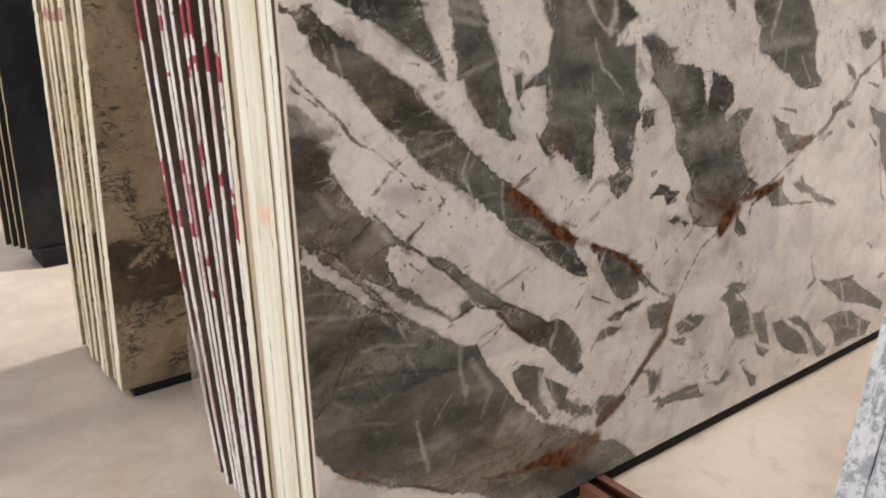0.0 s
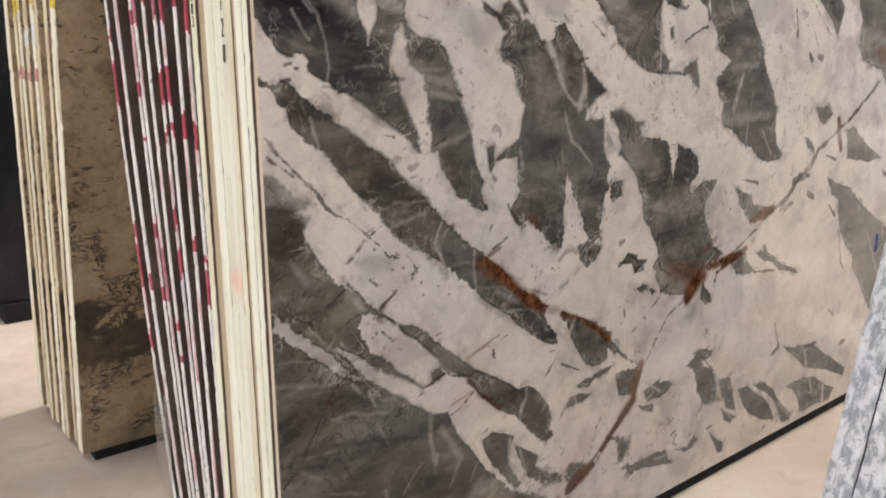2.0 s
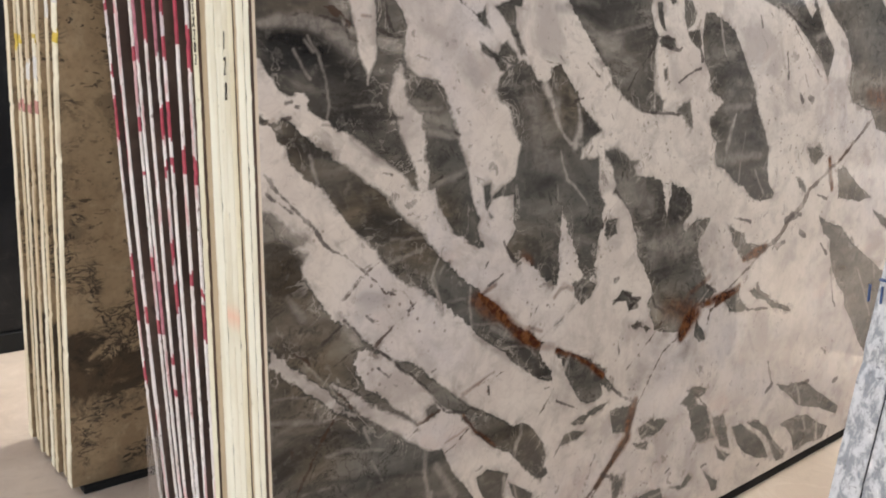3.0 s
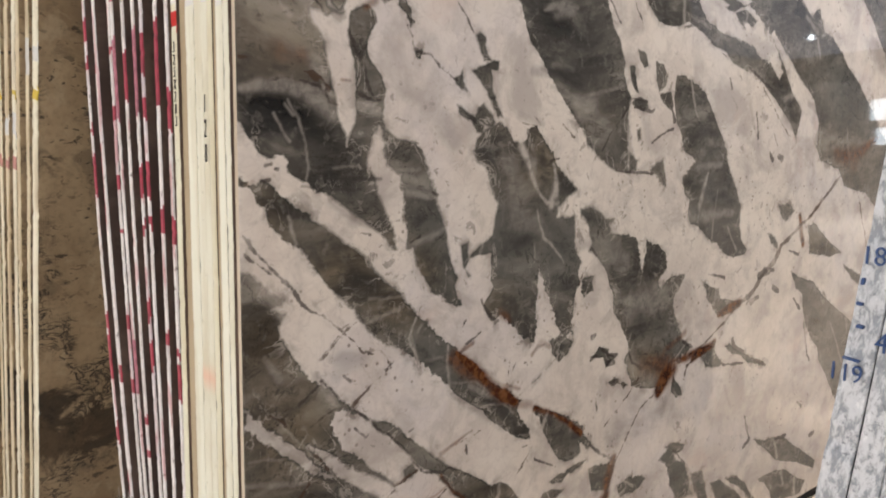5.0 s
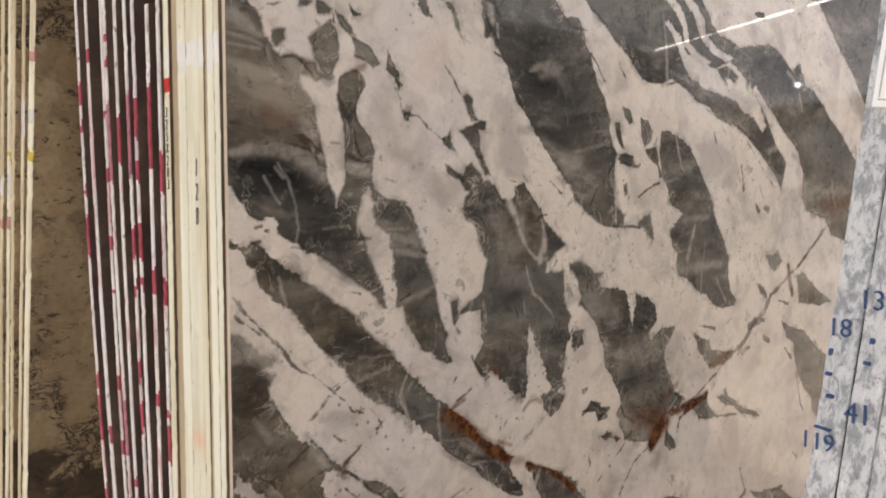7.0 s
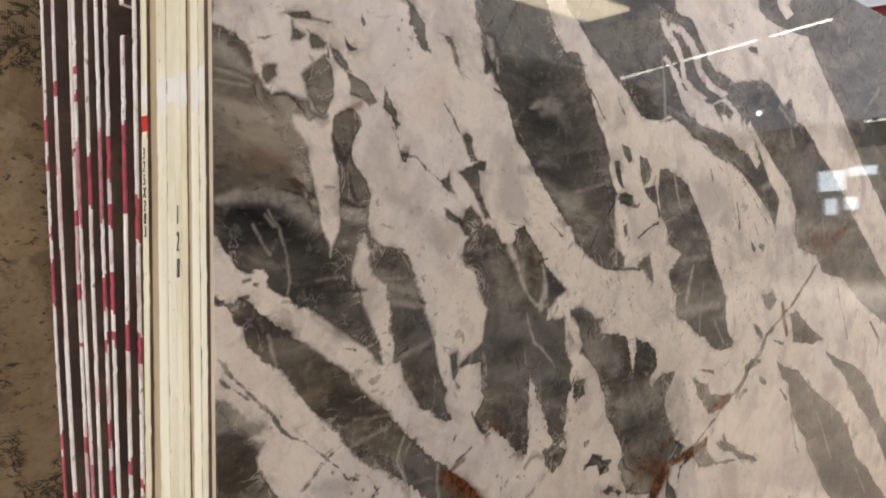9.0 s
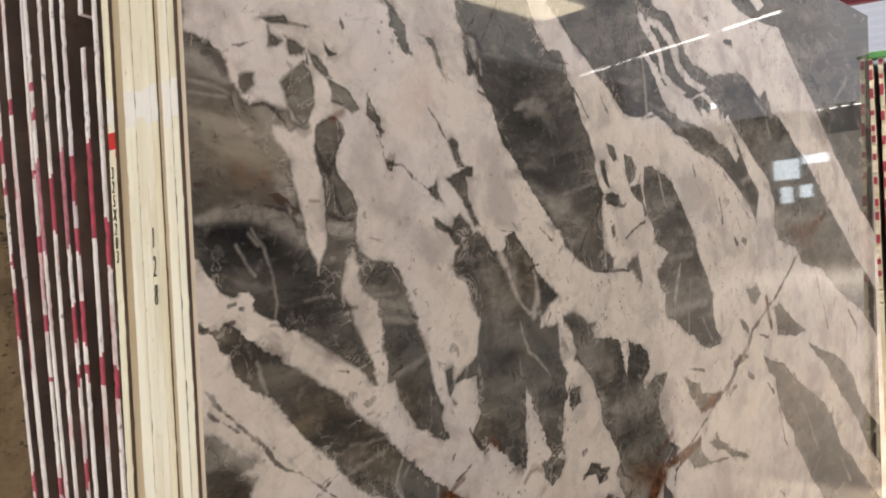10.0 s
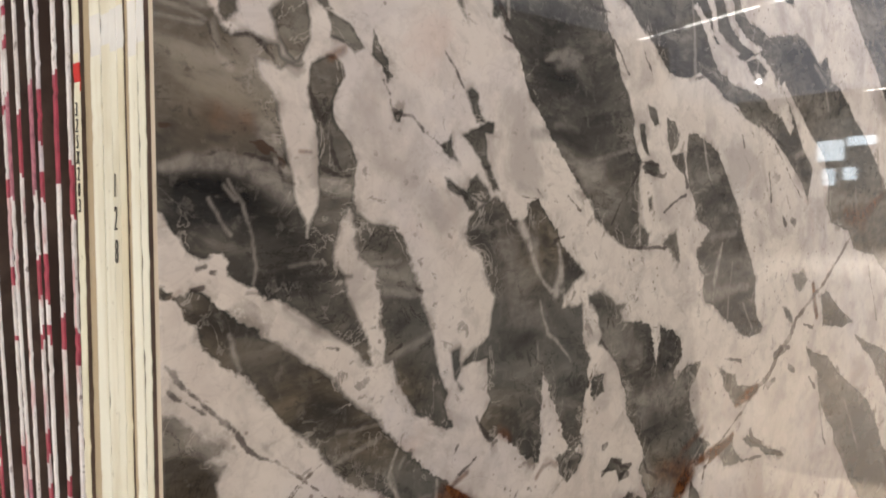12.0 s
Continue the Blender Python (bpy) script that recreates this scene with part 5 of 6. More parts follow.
    rim = g.math("MULTIPLY", g.step(depth, 0.030, 0.0), g.step(torn, 0.5, 1.2))
    white = g.mix(g.math("MULTIPLY", g.step(n5, 0.575, 0.615, 0, 0.7), rim), white, (0.150, 0.126, 0.108))
    # Grey schist: drawn-out folded bands, olive and nearly black zones.
    shift = g.node("VectorMath", operation="SCALE")
    g.put(shift.inputs[0], g.noise(c, 2.6, 3, 0.5, out="Color"))
    shift.inputs["Scale"].default_value = 0.16
    bend = g.node("VectorMath", operation="ADD")
    g.put(bend.inputs[0], c), g.put(bend.inputs[1], shift.outputs[0])
    flow = g.node("Mapping")
    g.put(flow.inputs["Vector"], bend.outputs[0])
    flow.inputs["Scale"].default_value, flow.inputs["Rotation"].default_value = (0.60, 1, 1.7), (0, radians(7), 0)
    flow = flow.outputs[0]
    b1, b2, b3 = g.noise(flow, 3.0, 5, 0.55, 0.15), g.noise(flow, 9, 5, 0.58, 0.15), g.noise(flow, 34, 4, 0.6, 0.1)
    dark = g.mix(g.step(b1, 0.38, 0.62), (0.050, 0.0445, 0.0385), (0.125, 0.113, 0.096))
    dark = g.mix(g.step(b2, 0.52, 0.70, 0, 0.70), dark, (0.225, 0.202, 0.172))
    dark = g.mix(g.step(b2, 0.47, 0.33, 0, 0.70), dark, (0.030, 0.027, 0.025))
    dark = g.mix(g.step(b3, 0.53, 0.68, 0, 0.22), dark, (0.038, 0.044, 0.040))
    dark = g.mix(g.step(b3, 0.47, 0.32, 0, 0.20), dark, (0.185, 0.170, 0.152))
    dark = g.mix(g.step(g.noise(c, 1.3, 2), 0.46, 0.60, 0, 0.45), dark, (0.092, 0.094, 0.088))
    brown = g.mix(g.step(b2, 0.36, 0.64), (0.048, 0.036, 0.023), (0.165, 0.130, 0.086))
    dark = g.mix(g.math("MULTIPLY", g.field("olive"), 0.95, clamp=True), dark, brown)
    cloud = g.math("MULTIPLY", g.field("veil"), g.step(n1, 0.36, 0.60, 0.55, 1.0), clamp=True)
    cloud = g.math("ADD", cloud, g.math("MULTIPLY", g.step(depth, -0.030, -0.002, 0, 0.35), g.step(n3, 0.44, 0.62)), clamp=True)
    dark = g.mix(cloud, dark, g.mix(g.step(b2, 0.40, 0.60), (0.170, 0.142, 0.112), (0.275, 0.240, 0.200)))
    deep = g.math("MULTIPLY", g.math("MULTIPLY", g.field("night"), 1.25), g.step(b2, 0.66, 0.36, 0.70, 1.0), clamp=True)
    dark = g.mix(deep, dark, g.mix(g.step(b2, 0.38, 0.66), (0.012, 0.0110, 0.0105), (0.032, 0.0298, 0.0280)))
    fleece = g.noise(c, 34, 6, 0.68, 0.5)
    dark = g.mix(g.step(fleece, 0.54, 0.66, 0, 0.40), dark, (0.026, 0.022, 0.019))
    dark = g.mix(g.step(fleece, 0.46, 0.34, 0, 0.28), dark, (0.205, 0.186, 0.160))
    sooty = g.math("MULTIPLY", g.step(g.noise(c, 24, 6, 0.66, 0.7), 0.57, 0.64, 0, 0.6), g.step(g.noise(c, 3.1, 2), 0.52, 0.62))
    dark = g.mix(sooty, dark, (0.030, 0.026, 0.023))
    seam = g.math("ABSOLUTE", g.math("SUBTRACT", g.noise(flow, 5, 6, 0.62, 0.8), 0.5))
    dark = g.mix(g.math("MULTIPLY", g.step(seam, 0.010, 0.002, 0, 0.5), g.step(n1, 0.48, 0.58)), dark, (0.028, 0.023, 0.020))
    # Wisps of pale mineral along the bands, and a web of black cracks.
    wisp = g.math("MULTIPLY", g.step(g.noise(flow, 18, 6, 0.66, 0.2), 0.57, 0.66, 0, 0.40), g.step(n3, 0.47, 0.58))
    dark = g.mix(wisp, dark, (0.240, 0.215, 0.185))
    bent = g.node("VectorMath", operation="ADD")
    jog = g.node("VectorMath", operation="SCALE")
    g.put(jog.inputs[0], g.noise(c, 14, 4, 0.6, out="Color"))
    jog.inputs["Scale"].default_value = 0.09
    g.put(bent.inputs[0], g.coord((1, 1, 1.5))), g.put(bent.inputs[1], jog.outputs[0])
    web = g.voronoi(bent.outputs[0], 15, "DISTANCE_TO_EDGE")
    dark = g.mix(g.math("MULTIPLY", g.step(web, 0.030, 0.010, 0, 0.55), g.step(g.noise(c, 4.2, 3), 0.54, 0.62)), dark, (0.024, 0.019, 0.016))
    fracture = g.math("ABSOLUTE", g.math("SUBTRACT", g.noise(c, 13, 7, 0.66, 1.0), 0.5))
    dark = g.mix(g.math("MULTIPLY", g.step(fracture, 0.014, 0.003, 0, 0.7), g.step(g.noise(c, 5.0, 3), 0.46, 0.56)), dark, (0.024, 0.019, 0.016))
    # Filigree of white threads in the grey where it borders on the white.
    lace = g.math("ABSOLUTE", g.math("SUBTRACT", g.noise(c, 10, 5, 0.6, 1.2), 0.5))
    lace = g.math("MULTIPLY", g.step(lace, 0.020, 0.004, 0, 0.55), g.math("MULTIPLY", g.step(depth, -0.045, -0.004), g.step(n3, 0.42, 0.54)))
    dark = g.mix(lace, dark, (0.400, 0.355, 0.315))
    margin = g.step(depth, -0.006, -0.0005)
    dark = g.mix(g.math("MULTIPLY", margin, g.step(n5, 0.40, 0.56, 0, 0.9)), dark, (0.030, 0.033, 0.028))
    col = g.mix(body, dark, white)
    # Strokes laid over both: half-clear white, smoke, rust, then the black seams and hair cracks.
    haze = g.math("MULTIPLY", g.field("mist"), g.math("MULTIPLY", g.step(n2, 0.34, 0.58, 0.60, 1.10), g.step(n5, 0.36, 0.56, 0.45, 1.1)), clamp=True)
    col = g.mix(haze, col, g.mix(g.step(n5, 0.4, 0.62), (0.470, 0.420, 0.375), (0.350, 0.307, 0.270)))
    fume = g.math("MULTIPLY", g.field("smoke"), g.step(b2, 0.36, 0.60, 1.1, 0.55), clamp=True)
    col = g.mix(fume, col, (0.036, 0.032, 0.029))
    stain = g.math("MULTIPLY", g.field("rust"), g.step(n1, 0.34, 0.60, 0.85, 1.55), clamp=True)
    col = g.mix(stain, col, g.mix(g.step(n2, 0.40, 0.62), (0.050, 0.014, 0.006), (0.140, 0.055, 0.019)))
    line = g.math("ADD", g.field("crack"), g.math("ADD", g.math("MULTIPLY", g.math("SUBTRACT", n2, 0.54), 0.018), g.math("MULTIPLY", g.math("SUBTRACT", n5, 0.53), 0.016)))
    col = g.mix(g.math("MULTIPLY", g.step(line, -0.0020, 0.0010, 0, 0.85), g.step(n1, 0.36, 0.54, 0.45, 1)), col, (0.056, 0.033, 0.022))
    black = g.math("ADD", g.field("soot"), g.math("ADD", g.math("MULTIPLY", g.math("SUBTRACT", n5, 0.53), 0.014), g.math("MULTIPLY", g.math("SUBTRACT", grain, 0.5), 0.010)))
    col = g.mix(g.math("MULTIPLY", g.step(black, -0.0022, 0.0016, 0, 0.80), g.step(n1, 0.36, 0.54, 0.45, 1)), col, (0.038, 0.029, 0.026))
    col = g.mix(g.step(n4, 0.60, 0.72, 0, 0.12), col, (0.12, 0.10, 0.09))
    return g.finish(col, n3, 0.010, 0.002)


MARBLE = marble()


def marble_slab(thick=0.0125):
    """The polished slab: a finely divided face that carries its veining, with arrises, edges and a back."""
    count = (NX + 1) * (NZ + 1)
    face = np.stack([GX, np.zeros_like(GX), GZ], -1).reshape(-1, 3)
    face[:, 1] += np.where((face[:, 0] < 1e-6) | (face[:, 2] < 1e-6) | (face[:, 2] > HEIGHT - 1e-6), 0.0015, 0)
    idx = np.arange(count).reshape(NZ + 1, NX + 1)
    quads = np.stack([idx[:-1, :-1], idx[:-1, 1:], idx[1:, 1:], idx[1:, :-1]], -1).reshape(-1, 4)
    rim = np.concatenate([idx[0, :], idx[1:, -1], idx[-1, -2::-1], idx[-2:0:-1, 0]])
    back = face[rim] + np.array([0, thick, 0])
    back[:, 1] = thick
    nxt, m = np.roll(np.arange(len(rim)), -1), len(rim)
    sides = np.stack([rim, count + np.arange(m), count + nxt, np.roll(rim, -1)], -1)
    me = bpy.data.meshes.new("marble_slab")
    me.from_pydata(np.vstack([face, back]).tolist(), [], quads.tolist() + sides.tolist() + [list(range(count, count + m))])
    me.materials.append(MARBLE), me.materials.append(BARE_EDGE)
    index = np.zeros(len(me.polygons), np.int32)
    index[len(quads):] = 1
    me.polygons.foreach_set("material_index", index)
    for name, values in (("pale", PALE), ("soot", SOOT), ("crack", CRACK), ("mist", MIST), ("smoke", SMOKE), ("rust", RUST), ("olive", OLIVE), ("night", NIGHT), ("veil", VEIL)):
        a = me.attributes.new(name, "FLOAT", "POINT")
        a.data.foreach_set("value", np.concatenate([values.ravel(), np.zeros(m)]).astype(np.float32))
    ob = new("marble_slab", me)
    ob.matrix_world = pose(0, 0, FOOT, -LEAN, 0, 0)
    return tagged(ob, "polished grey marble slab with broad white and rust veins", "stone slab", "slabs of the front bundle")


front = marble_slab()


def in_bundle(x, y, z=0.0):
    """A place given along the front bundle's own axes: y behind the polished face, z up along it."""
    return (Matrix.Translation((0, 0, FOOT)) @ pose(0, 0, 0, -LEAN, 0, 0)) @ Vector((x, y, z))


CREAM_ROWS = [
    (0.0125, 0.017, -0.004, CREAM_PALE), (0.0305, 0.0235, -0.007, CREAM_PALE), (0.0545, 0.0150, -0.004, TAN), (0.0700, 0.0175, -0.004, CREAM),
    (0.0880, 0.0205, -0.006, CREAM_CHALK), (0.1090, 0.0280, -0.003, CREAM_CHALK), (0.1375, 0.0330, -0.008, CREAM_PALE), (0.1725, 0.0285, -0.004, TAN), (0.2015, 0.0210, -0.010, CREAM),
]
TAPED = {n: [(1.402 + 0.004 * (n % 3), 1.452 + 0.005 * (n % 2), 2)] for n in (0, 1, 3, 4, 5, 6)}
TAPED[8] = [(1.376, 1.402, 3), (1.412, 1.452, 2)]
cream_slabs = []
for n, (y, th, x, m) in enumerate(CREAM_ROWS):
    tan = m is TAN
    o = slab("stone_slab", in_bundle(x if tan or n == 8 else -0.006 + 0.2 * x, y), LEAN, LENGTH - 0.03, HEIGHT - 0.02 * (n % 3), th, (DARK, m, TAPE, RED_INK), 20 + n, rough=0.0003, painted=TAPED.get(n, ()), cut=0.0012,
             label="stone slab with a bare tan edge in a leaning bundle" if tan else "stone slab with a cream limewashed edge in a leaning bundle", group="slabs of the front bundle")
    cream_slabs.append(o)

# ---- bundle with red paint on its edges ----
# Strokes of red paint on the limed edges: for each slab, from and to, in millimetres above the floor.
STROKES = {
    0: [(565, 605), (706, 805), (816, 852), (1114, 1201), (1252, 1267), (1392, 1413), (1451, 1498)],
    1: [(459, 504), (1050, 1221), (1372, 1395)],
    2: [(709, 753), (1533, 1567)],
    3: [(697, 733), (829, 869), (1032, 1051), (1124, 1160), (1268, 1307), (1408, 1425)],
    4: [(706, 819), (1273, 1440), (1513, 1530), (1568, 1582)],
    5: [(581, 598), (649, 670), (1301, 1403)],
    6: [(773, 828), (871, 912), (1048, 1068), (1118, 1179), (1280, 1444)],
    7: [(1062, 1087), (1118, 1193), (1270, 1312), (1352, 1434)],
    8: [(851, 870), (1063, 1101), (1300, 1445)],
    9: [(739, 815), (822, 841), (1039, 1091), (1244, 1326)],
}
RED_ROWS = [  # y at 1.62 m up, y at the foot, thickness, bow
    (0.7267, 0.4981, 0.0135, 0.05), (0.6729, 0.4682, 0.0135, 0.046), (0.6531, 0.4434, 0.0135, 0.042), (0.5827, 0.409, 0.0135, 0.038), (0.5619, 0.3801, 0.0135, 0.034), (0.4926, 0.3478, 0.0135, 0.028), (0.4625, 0.3207, 0.0135, 0.022), (0.4107, 0.2929, 0.0135, 0.016), (0.3435, 0.2586, 0.0135, 0.01), (0.3082, 0.2273, 0.0135, 0.006)]
red_slabs = []
for n, (hi, lo, th, bow) in enumerate(RED_ROWS):
    y, a = standing(lo, 0.13, hi, 1.62, 0.11)
    red_slabs.append(slab("stone_slab", (-0.008 + 0.004 * math.sin(n * 2.3), y, 0.11), a, 2.9, 1.98 - 0.02 * (n % 2), th, (BROWN_LIT if n == 9 else DARK, RED_EDGE, RED_WET, RED_PALE), 50 + n, bow,
         "dark stone slab with a whitewashed edge daubed with red paint", "slabs of the red-marked bundle", rough=0.0004, broken=(1.485, 1.535) if n == 8 else None, rows=260,
         painted=[(lo / 1000 - 0.11, hi / 1000 - 0.11, 3 if n in (4, 6) and hi - lo > 100 else 2) for lo, hi in STROKES[n]]))

# ---- golden granite bundle ----
GOLD_ROWS = [  # y at 1.48 m up, y near the foot, thickness
    (1.031, 1.207, 0.044), (1.150, 1.296, 0.026), (1.190, 1.337, 0.028), (1.234, 1.380, 0.032), (1.284, 1.418, 0.026), (1.324, 1.472, 0.034),
    (1.378, 1.514, 0.027), (1.421, 1.558, 0.036), (1.474, 1.612, 0.028), (1.516, 1.650, 0.038)]
GOLD_MARKS = {0: [(1.297, 1.319, 2), (1.39, 1.43, 4), (1.55, 1.57, 3)], 1: [(1.36, 1.45, 4)], 3: [(1.296, 1.318, 2), (1.19, 1.26, 4), (1.10, 1.135, 3)], 4: [(1.300, 1.322, 2), (1.47, 1.54, 4), (1.09, 1.13, 3)],
              5: [(1.20, 1.25, 4), (1.105, 1.13, 3)], 6: [(1.290, 1.31, 2), (1.10, 1.14, 3)], 8: [(1.285, 1.325, 2), (1.555, 1.575, 3), (1.11, 1.13, 3)]}
gold_slabs = []
for n, (hi, lo, th) in enumerate(GOLD_ROWS):
    y, a = standing(lo, 0.23, hi, 1.48, 0.02)
    gold_slabs.append(slab("stone_slab", (-0.03 + 0.008 * math.sin(n * 1.9), y, 0.02), a, 2.9, 1.9 - 0.012 * (n % 3), th, (GOLD, GOLD_EDGE if n % 3 else GOLD_EDGE_PALE, YELLOW, SCRIBBLE, TAPE), 80 + n, painted=GOLD_MARKS.get(n, ()),
         label="golden brown granite slab with black dendrite marks", group="slabs of the golden bundle", rough=0.0007))

# ---- black bundle ----
for n in range(4):
    y, a = standing(2.72 + 0.05 * n, 0.13, 2.56 + 0.05 * n, 1.53, 0.09)
    slab("stone_slab", (0.0 - 0.02 * n, y, 0.09), a, 2.9, 1.9, 0.02, (BLACK, TAN), 100 + n,
         label="black stone slab with a pale sawn edge", group="slabs of the black bundle", rough=0.0008)

# ---- grey granite bundle across the aisle ----
granite = []
for n in range(6):
    y, a = standing(-0.8922 - 0.0199 * n - 0.02, 0.80, -0.9337 - 0.0199 * n - 0.02, 1.28, 0.06)
    granite.append(slab("stone_slab", (-0.045 + 0.0006 * math.sin(n * 2.0), y, 0.06), a, 3.0, 1.95, 0.0195, (GRANITE_FACE, GRANITE), 120 + n,
                        label="grey and white granite slab with a rough sawn edge", group="slabs of the granite bundle", rough=0.0006, cut=0.0014))

# ---- rails and beams under the bundles ----


def rail(name, x0, x1, y0, y1, z0, z1, mat, label, bevel=0.004):
    return tagged(part(name, box(bmesh.new(), x0, x1, y0, y1, z0, z1, bevel), mat), label, "rack rail")


# The front rail's black stands in for shade under the marble slab.
rail("rack_rail", 0.12, 3.0, 0.020, 0.20, 0.0, 0.045, RUBBER_AND_SHADE, "black rubber-topped rail under the slabs, gap shade in its black")
rail("rack_rail", 0.06, 2.8, 0.22, 0.46, 0.0, 0.105, RUBBER_AND_SHADE, "black rubber-topped rail under the slabs, gap shade in its black")
rail("rack_rail", 0.0, 2.8, 1.215, 1.74, 0.0, 0.018, RUBBER_AND_SHADE, "black rubber-topped rail under the slabs, gap shade in its black")
rail("rack_rail", 0.05, 2.8, 2.70, 2.95, 0.0, 0.085, RUBBER_AND_SHADE, "black rubber-topped rail under the slabs, gap shade in its black")
rail("rack_rail", 0.05, 2.9, -0.97, -0.84, 0.0, 0.055, RUBBER_AND_SHADE, "black rubber-topped rail under the slabs, gap shade in its black")

rail("rack_rail", 3.55, 6.3, -0.17, 0.085, 0.0, 0.056, RUBBER_AND_SHADE, "black rubber-topped rail under the slabs, gap shade in its black")

# ---- tube lamps ----
TUBE = glow("tube_glow", (1.0, 0.96, 0.9), 14.0)
BATTEN = plain("white_batten", (0.75, 0.75, 0.73), 0.4, vary=0.05)


def tube_lamp(x, y, z, length, turn=0):
    root = new("tube_lamp")
    body = part("batten", box(bmesh.new(), -0.03, 0.03, -length / 2, length / 2, 0.02, 0.16, 0.006), BATTEN, root)
    bm = bmesh.new()
    bmesh.ops.create_cone(bm, cap_ends=True, segments=12, radius1=0.011, radius2=0.011, depth=length * 0.97, matrix=Matrix.Rotation(radians(90), 4, "X"))
    part("tube", bm, TUBE, root, "glowing white tube")
    root.matrix_world = pose(x, y, z, 0, 0, -turn)
    return tagged(root, "white batten lamp with a glowing tube", "lamp", "tube lamps")


for y, n in ((-9.05, 1.15), (-8.28, 0.07), (-8.1, 0.07), (-7.92, 0.09), (-6.75, 1.95), (-4.9, 1.3)):
    tube_lamp(14.35 + (-4.2 - y) * 0.25, y, 5.12, n, -14)
for k in range(5):
    tube_lamp(28.6, -8.3 + 0.42 * k, 5.12, 0.22)
for y in (-2.65, -1.35):
    tube_lamp(2.2, y, 5.12, 1.2)
tube_lamp(3.6, 1.3, 5.12, 1.3)
for y in (3.8, 5.2):
    tube_lamp(-2.55, y, 5.12, 1.2)

# ---- marks on the slab ends ----
END = Matrix(((0, 0, -1, 0), (-1, 0, 0, 0), (0, 1, 0, 0), (0, 0, 0, 1)))


def on_end(ob, name, slab_ob, y, z, x=-0.0050, squeeze=1.0, tilt=0.0):
    """Lays a flat mark on the open end of a slab, at its own y and z."""
    ob.parent = slab_ob
    ob.matrix_local = Matrix.Translation((x, y, z)) @ END @ Matrix.Rotation(radians(tilt), 4, "Z") @ Matrix.Diagonal((squeeze, 1, 1, 1))
    return ob


def lettering(text, size, mat, slab_ob, y, z, squeeze=1.0, tilt=0.0, label="", x=-0.0017, thin=0.004):
    cu = bpy.data.curves.new("writing", "FONT")
    cu.body, cu.size, cu.align_x, cu.align_y, cu.extrude, cu.offset = text, size, "CENTER", "CENTER", 0.0006, -size * thin
    tmp = new("writing_source", cu)
    bpy.context.view_layer.update()
    me = bpy.data.meshes.new_from_object(tmp.evaluated_get(bpy.context.evaluated_depsgraph_get()))
    bpy.data.objects.remove(tmp)
    me.name = "writing"
    me.materials.clear(), me.materials.append(mat)
    return tagged(on_end(new("writing", me), "writing", slab_ob, y, z, x, squeeze, tilt), label)


def dab(w, h, mat, slab_ob, y, z, label, seed=0, name="paint_mark", x=-0.0045, sway=None, deep=0.004, edge=0.78):
    """A brushed patch of paint or tape with uneven ends."""
    rng = random.Random(seed)
    n = max(7, int(h / 0.012))
    side = [(rng.uniform(edge, 1.0) * w / 2, -h / 2 + h * (k + rng.uniform(-0.2, 0.2)) / n) for k in range(n + 1)]
    other = [(-rng.uniform(edge, 1.0) * w / 2, -h / 2 + h * (k + rng.uniform(-0.2, 0.2)) / n) for k in range(n + 1)]
    if sway:
        side, other = [[(u - sway(v), v) for u, v in row] for row in (side, other)]
    bm = bmesh.new()
    top = [[bm.verts.new((*p, 0.0)) for p in row] for row in (other, side)]
    low = [[bm.verts.new((*p, -deep)) for p in row] for row in (other, side)]
    for k in range(n):
        bm.faces.new((top[0][k], top[1][k], top[1][k + 1], top[0][k + 1]))
        bm.faces.new((top[0][k], top[0][k + 1], low[0][k + 1], low[0][k]))
        bm.faces.new((top[1][k + 1], top[1][k], low[1][k], low[1][k + 1]))
    bm.faces.new((top[0][0], low[0][0], low[1][0], top[1][0]))
    bm.faces.new((top[0][n], top[1][n], low[1][n], low[0][n]))
    return tagged(on_end(part(name, bm, mat), name, slab_ob, y, z, x), label)



# Sizes written down the edge of the hindmost cream slab.
for k, s in enumerate("325X203"):
    lettering(s, 0.027, BLACK_INK, cream_slabs[8], 0.010 - 0.0004 * k, 1.345 - 0.0213 * k, 0.58, -4, "thin black handwriting", thin=0.017)
for k, s in enumerate("128"):
    lettering(s, 0.044, BLACK_INK, cream_slabs[4], 0.010, 1.243 - 0.041 * k, 0.42, -3, "thin black handwriting", thin=0.017)

# Granite: numbers in blue marker, the unreadable ones as bars.


def granite_mark(text, size, n, y, z, squeeze=0.9):
    o = granite[n]
    p = o.matrix_world.inverted() @ Vector((-0.045, y, z))
    lettering(text, size, BLUE_INK, o, p.y, p.z, squeeze, 6, "blue marker number", -0.0032, 0.006)


def granite_bar(w, h, n, y, z):
    o = granite[n]
    p = o.matrix_world.inverted() @ Vector((-0.045, y, z))
    dab(w, h, BLUE_INK, o, p.y, p.z, "short blue marker stroke", n + int(z * 1000), "marker_bar", -0.0032)


bpy.context.view_layer.update()
granite_mark("18", 0.0175, 0, -0.9335, 1.1850)
granite_mark("119", 0.0170, 0, -0.9234, 1.1052)
granite_mark("13", 0.0185, 1, -0.9521, 1.2055)
granite_mark("41", 0.0195, 1, -0.9481, 1.1296)
for w, h, n, y, z in ((0.003, 0.006, 0, -0.9281, 1.1681), (0.006, 0.003, 0, -0.9277, 1.1531), (0.007, 0.003, 0, -0.9293, 1.1380), (0.017, 0.0018, 0, -0.9257, 1.1151),
                      (0.004, 0.005, 1, -0.9534, 1.1794), (0.006, 0.003, 1, -0.9510, 1.1645), (0.006, 0.006, 2, -0.9707, 1.1330)):
    granite_bar(w * 0.7, h * 0.7, n, y, z)

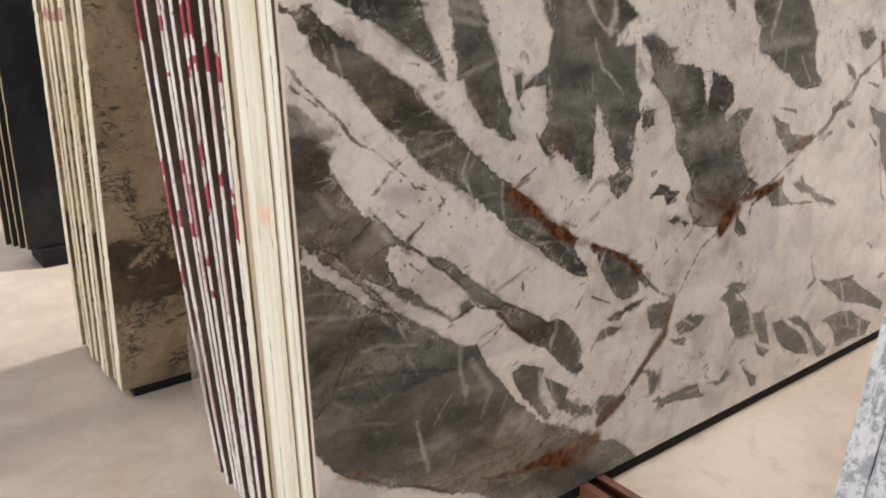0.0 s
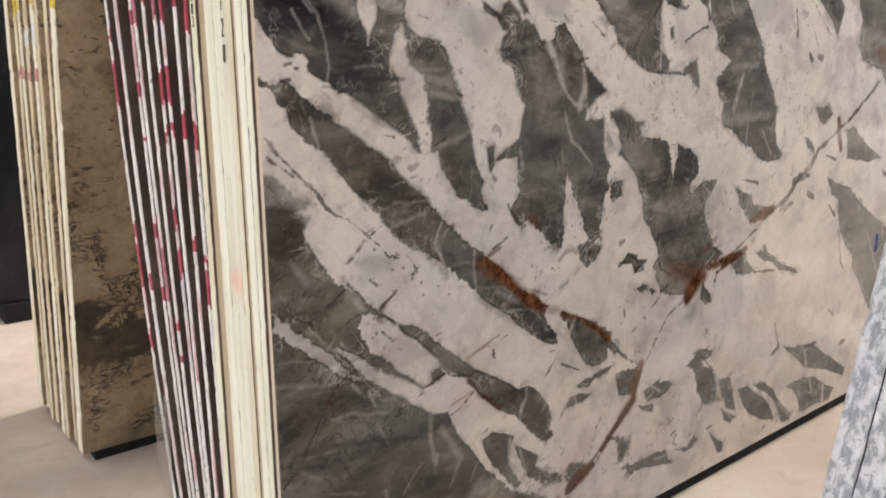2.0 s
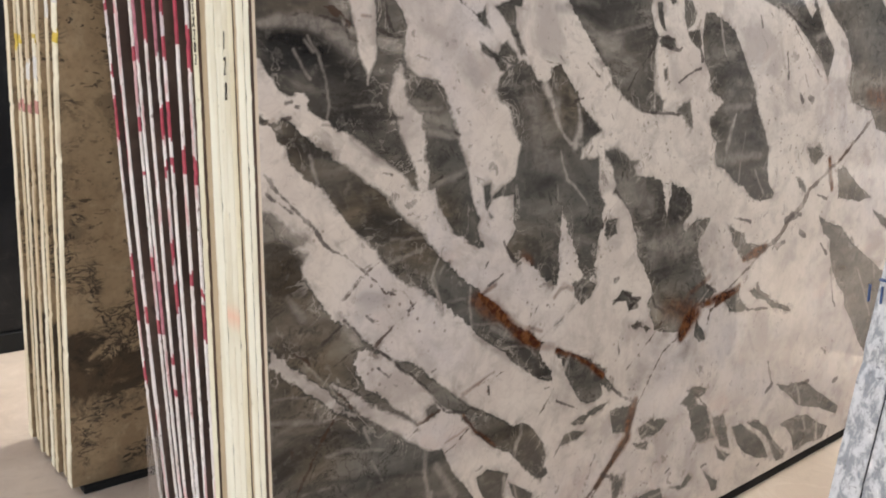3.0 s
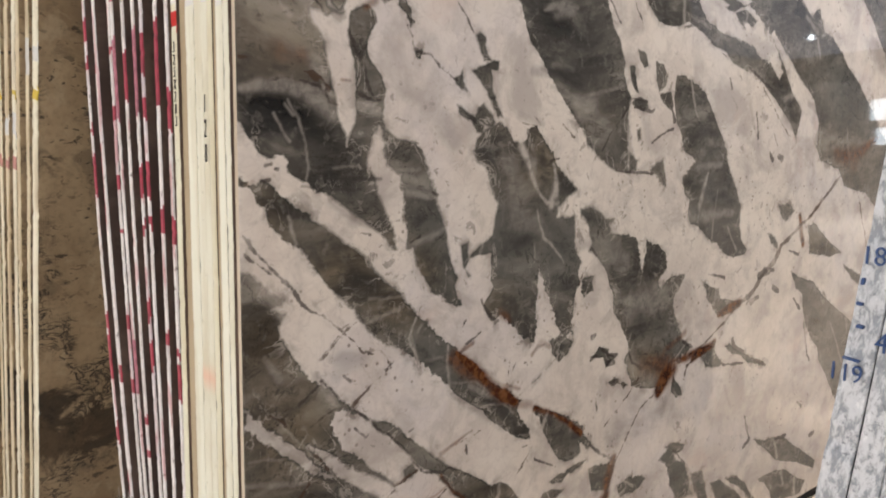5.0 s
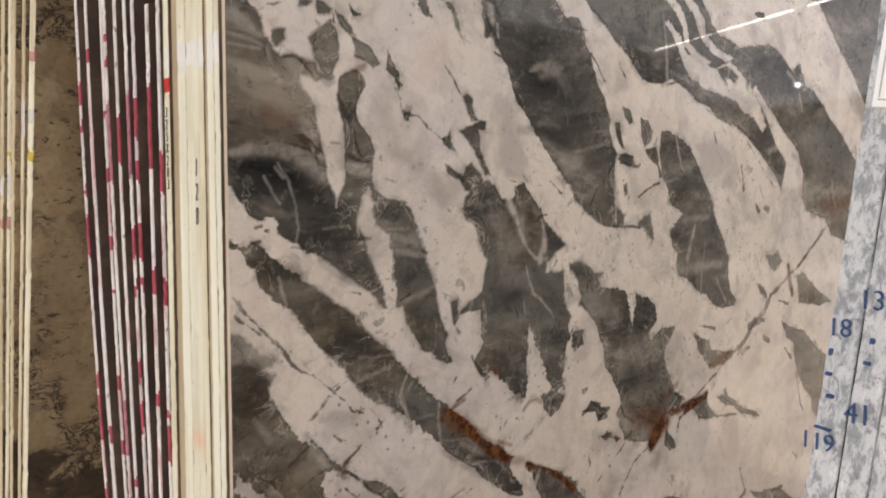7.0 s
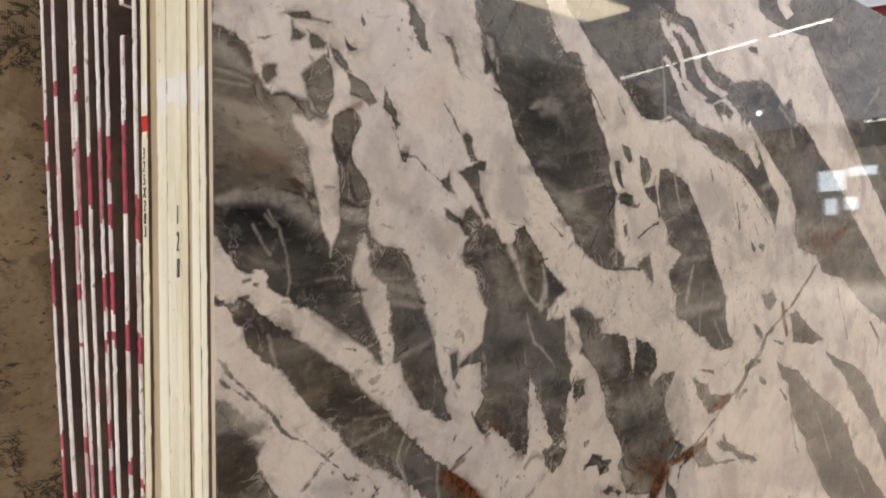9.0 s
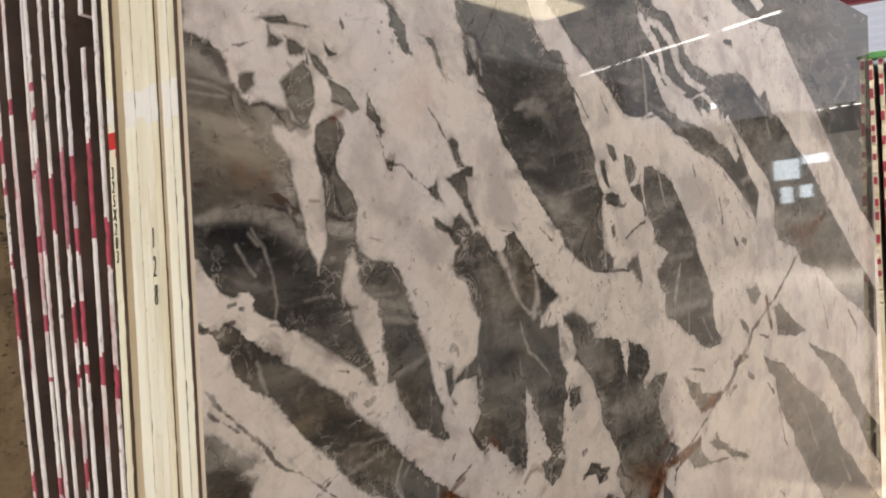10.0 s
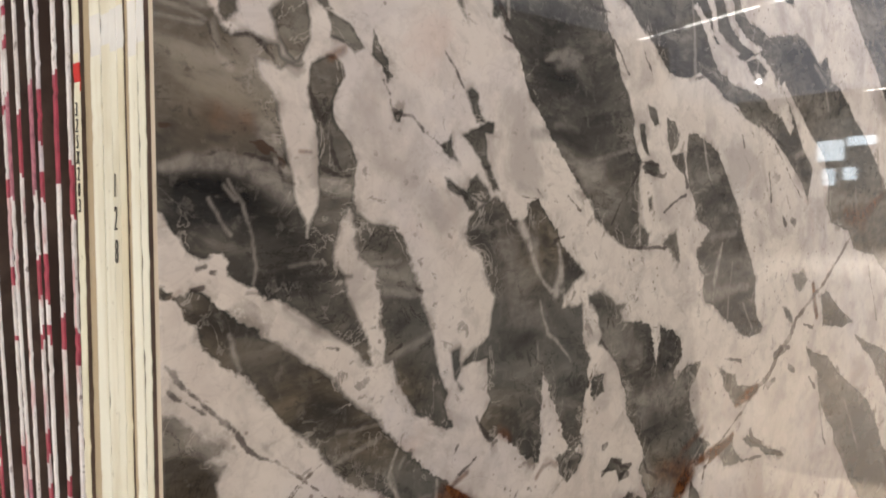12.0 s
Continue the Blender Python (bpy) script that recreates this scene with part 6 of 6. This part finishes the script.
# Printed sheet stuck over the upper part of the granite ends.
def paper_label():
    root = new("paper_label")
    PAPER = plain("white_label_paper", (0.86, 0.86, 0.85), 0.45, vary=0.04)
    part("sheet", box(bmesh.new(), -0.0012, 0.0, -0.088, 0.0, 0.0, 0.150, 0.0004), PAPER, root)
    for y0, y1, z0, z1 in ((-0.084, -0.003, 0.0042, 0.0052), (-0.0042, -0.0032, 0.006, 0.146), (-0.084, -0.003, 0.1455, 0.1465)):
        part("printed_line", box(bmesh.new(), -0.0016, -0.0012, y0, y1, z0, z1), BORDER_INK, root)
    root.matrix_world = pose(-0.0525, -0.9462, 1.3290, 5.0, 0, 0)
    return tagged(root, "white printed paper label stuck on the granite ends", "label")


BORDER_INK = plain("grey_printing", (0.45, 0.45, 0.46), 0.6, vary=0.1)
paper_label()

# Steel channel that juts out from under the front bundle.
bm = bmesh.new()
box(bm, 0.700, 0.778, -0.42, 0.010, 0.004, 0.014), box(bm, 0.700, 0.708, -0.42, 0.010, 0.014, 0.045), box(bm, 0.770, 0.778, -0.42, 0.010, 0.014, 0.045)
box(bm, 0.7085, 0.722, -0.42, 0.010, 0.0395, 0.045), box(bm, 0.756, 0.7695, -0.42, 0.010, 0.0395, 0.045)
tagged(part("rack_beam", bm, STEEL_RED), "reddish brown steel channel jutting from under the slabs", "rack beam")

# Glass-fibre netting that hangs frayed from the hindmost red-marked slab.
bm = bmesh.new()
rng = random.Random(5)
for k in range(14):
    y, z0, z1 = 0.45 + 0.006 * k + rng.uniform(-0.001, 0.001), 0.26 + rng.uniform(-0.03, 0.05), 0.47 + rng.uniform(-0.02, 0.03)
    box(bm, -0.037 - 0.001 * (k % 3), -0.0362 - 0.001 * (k % 3), y, y + 0.0008, z0, z1)
for k in range(22):
    z = 0.27 + 0.0095 * k
    box(bm, -0.0362, -0.0356, 0.450 + 0.002 * abs(10 - k) / 3, 0.535 - 0.0015 * k, z, z + 0.0008)
NET = plain("glass_fibre_net", (0.52, 0.46, 0.40), 0.6)
net = tagged(part("netting", bm, NET), "frayed glass-fibre netting at the foot of the slabs", "netting")

# ---- next bundle along the row ----
for n in range(6):
    y, a = standing(0.106 - 0.042 * n, 1.163, 0.145 - 0.042 * n, 1.964, 0.06)
    slab("stone_slab", (3.47, y, 0.06), a, 2.9, 1.93, 0.02, (DARK, CREAM), 150 + n, label="dark stone slab with a cream edge lettered in red", group="slabs of the next bundle")
next_slabs = [o for o in scene.objects if o.get("group") == "slabs of the next bundle"]
for n, o in enumerate(next_slabs):
    rng = random.Random(200 + n)
    z = 1.9
    while z > 0.9:
        h = rng.uniform(0.02, 0.06)
        dab(0.017, h, RED_WET, o, 0.010, z, "stroke of red paint", int(z * 999) + n)
        z -= h + rng.uniform(0.02, 0.09)
bm = bmesh.new()
box(bm, 3.47, 3.60, -0.08, 0.185, 1.992, 2.004, 0.004), box(bm, 3.458, 3.47, -0.04, 0.175, 1.974, 2.004, 0.003)
tagged(part("cover_sheet", bm, plain("green_plastic", (0.10, 0.30, 0.09), 0.5)), "green plastic sheet folded over the slab tops", "plastic sheet")

# ---- roof steel, skylight and far windows ----
for x in (15.6, 22.6):
    bm = bmesh.new()
    box(bm, x - 0.09, x + 0.09, 1.5, 13.5, 4.98, 5.0), box(bm, x - 0.09, x + 0.09, 1.5, 13.5, 5.18, 5.199), box(bm, x - 0.01, x + 0.01, 1.5, 13.5, 5.0, 5.18)
    tagged(part("roof_beam", bm, plain("maroon_steel_paint", (0.26, 0.035, 0.045), 0.45)), "maroon painted steel roof beam", "roof beam", kind="structure")
bm = bmesh.new()
box(bm, 8.6, 11.1, -7.2, -6.35, 5.14, 5.19)
tagged(part("skylight", bm, glow("skylight_glow", (1.0, 0.86, 0.62), 7.0)), "warm translucent skylight panel in the roof", "skylight", kind="structure")
tagged(part("far_lamp", box(bmesh.new(), 23.9, 23.98, -10.0, -9.92, 5.1, 5.24, 0.02), glow("far_lamp_glow", (0.9, 0.96, 1.0), 25.0)), "small bright bay lamp under the roof", "lamp")
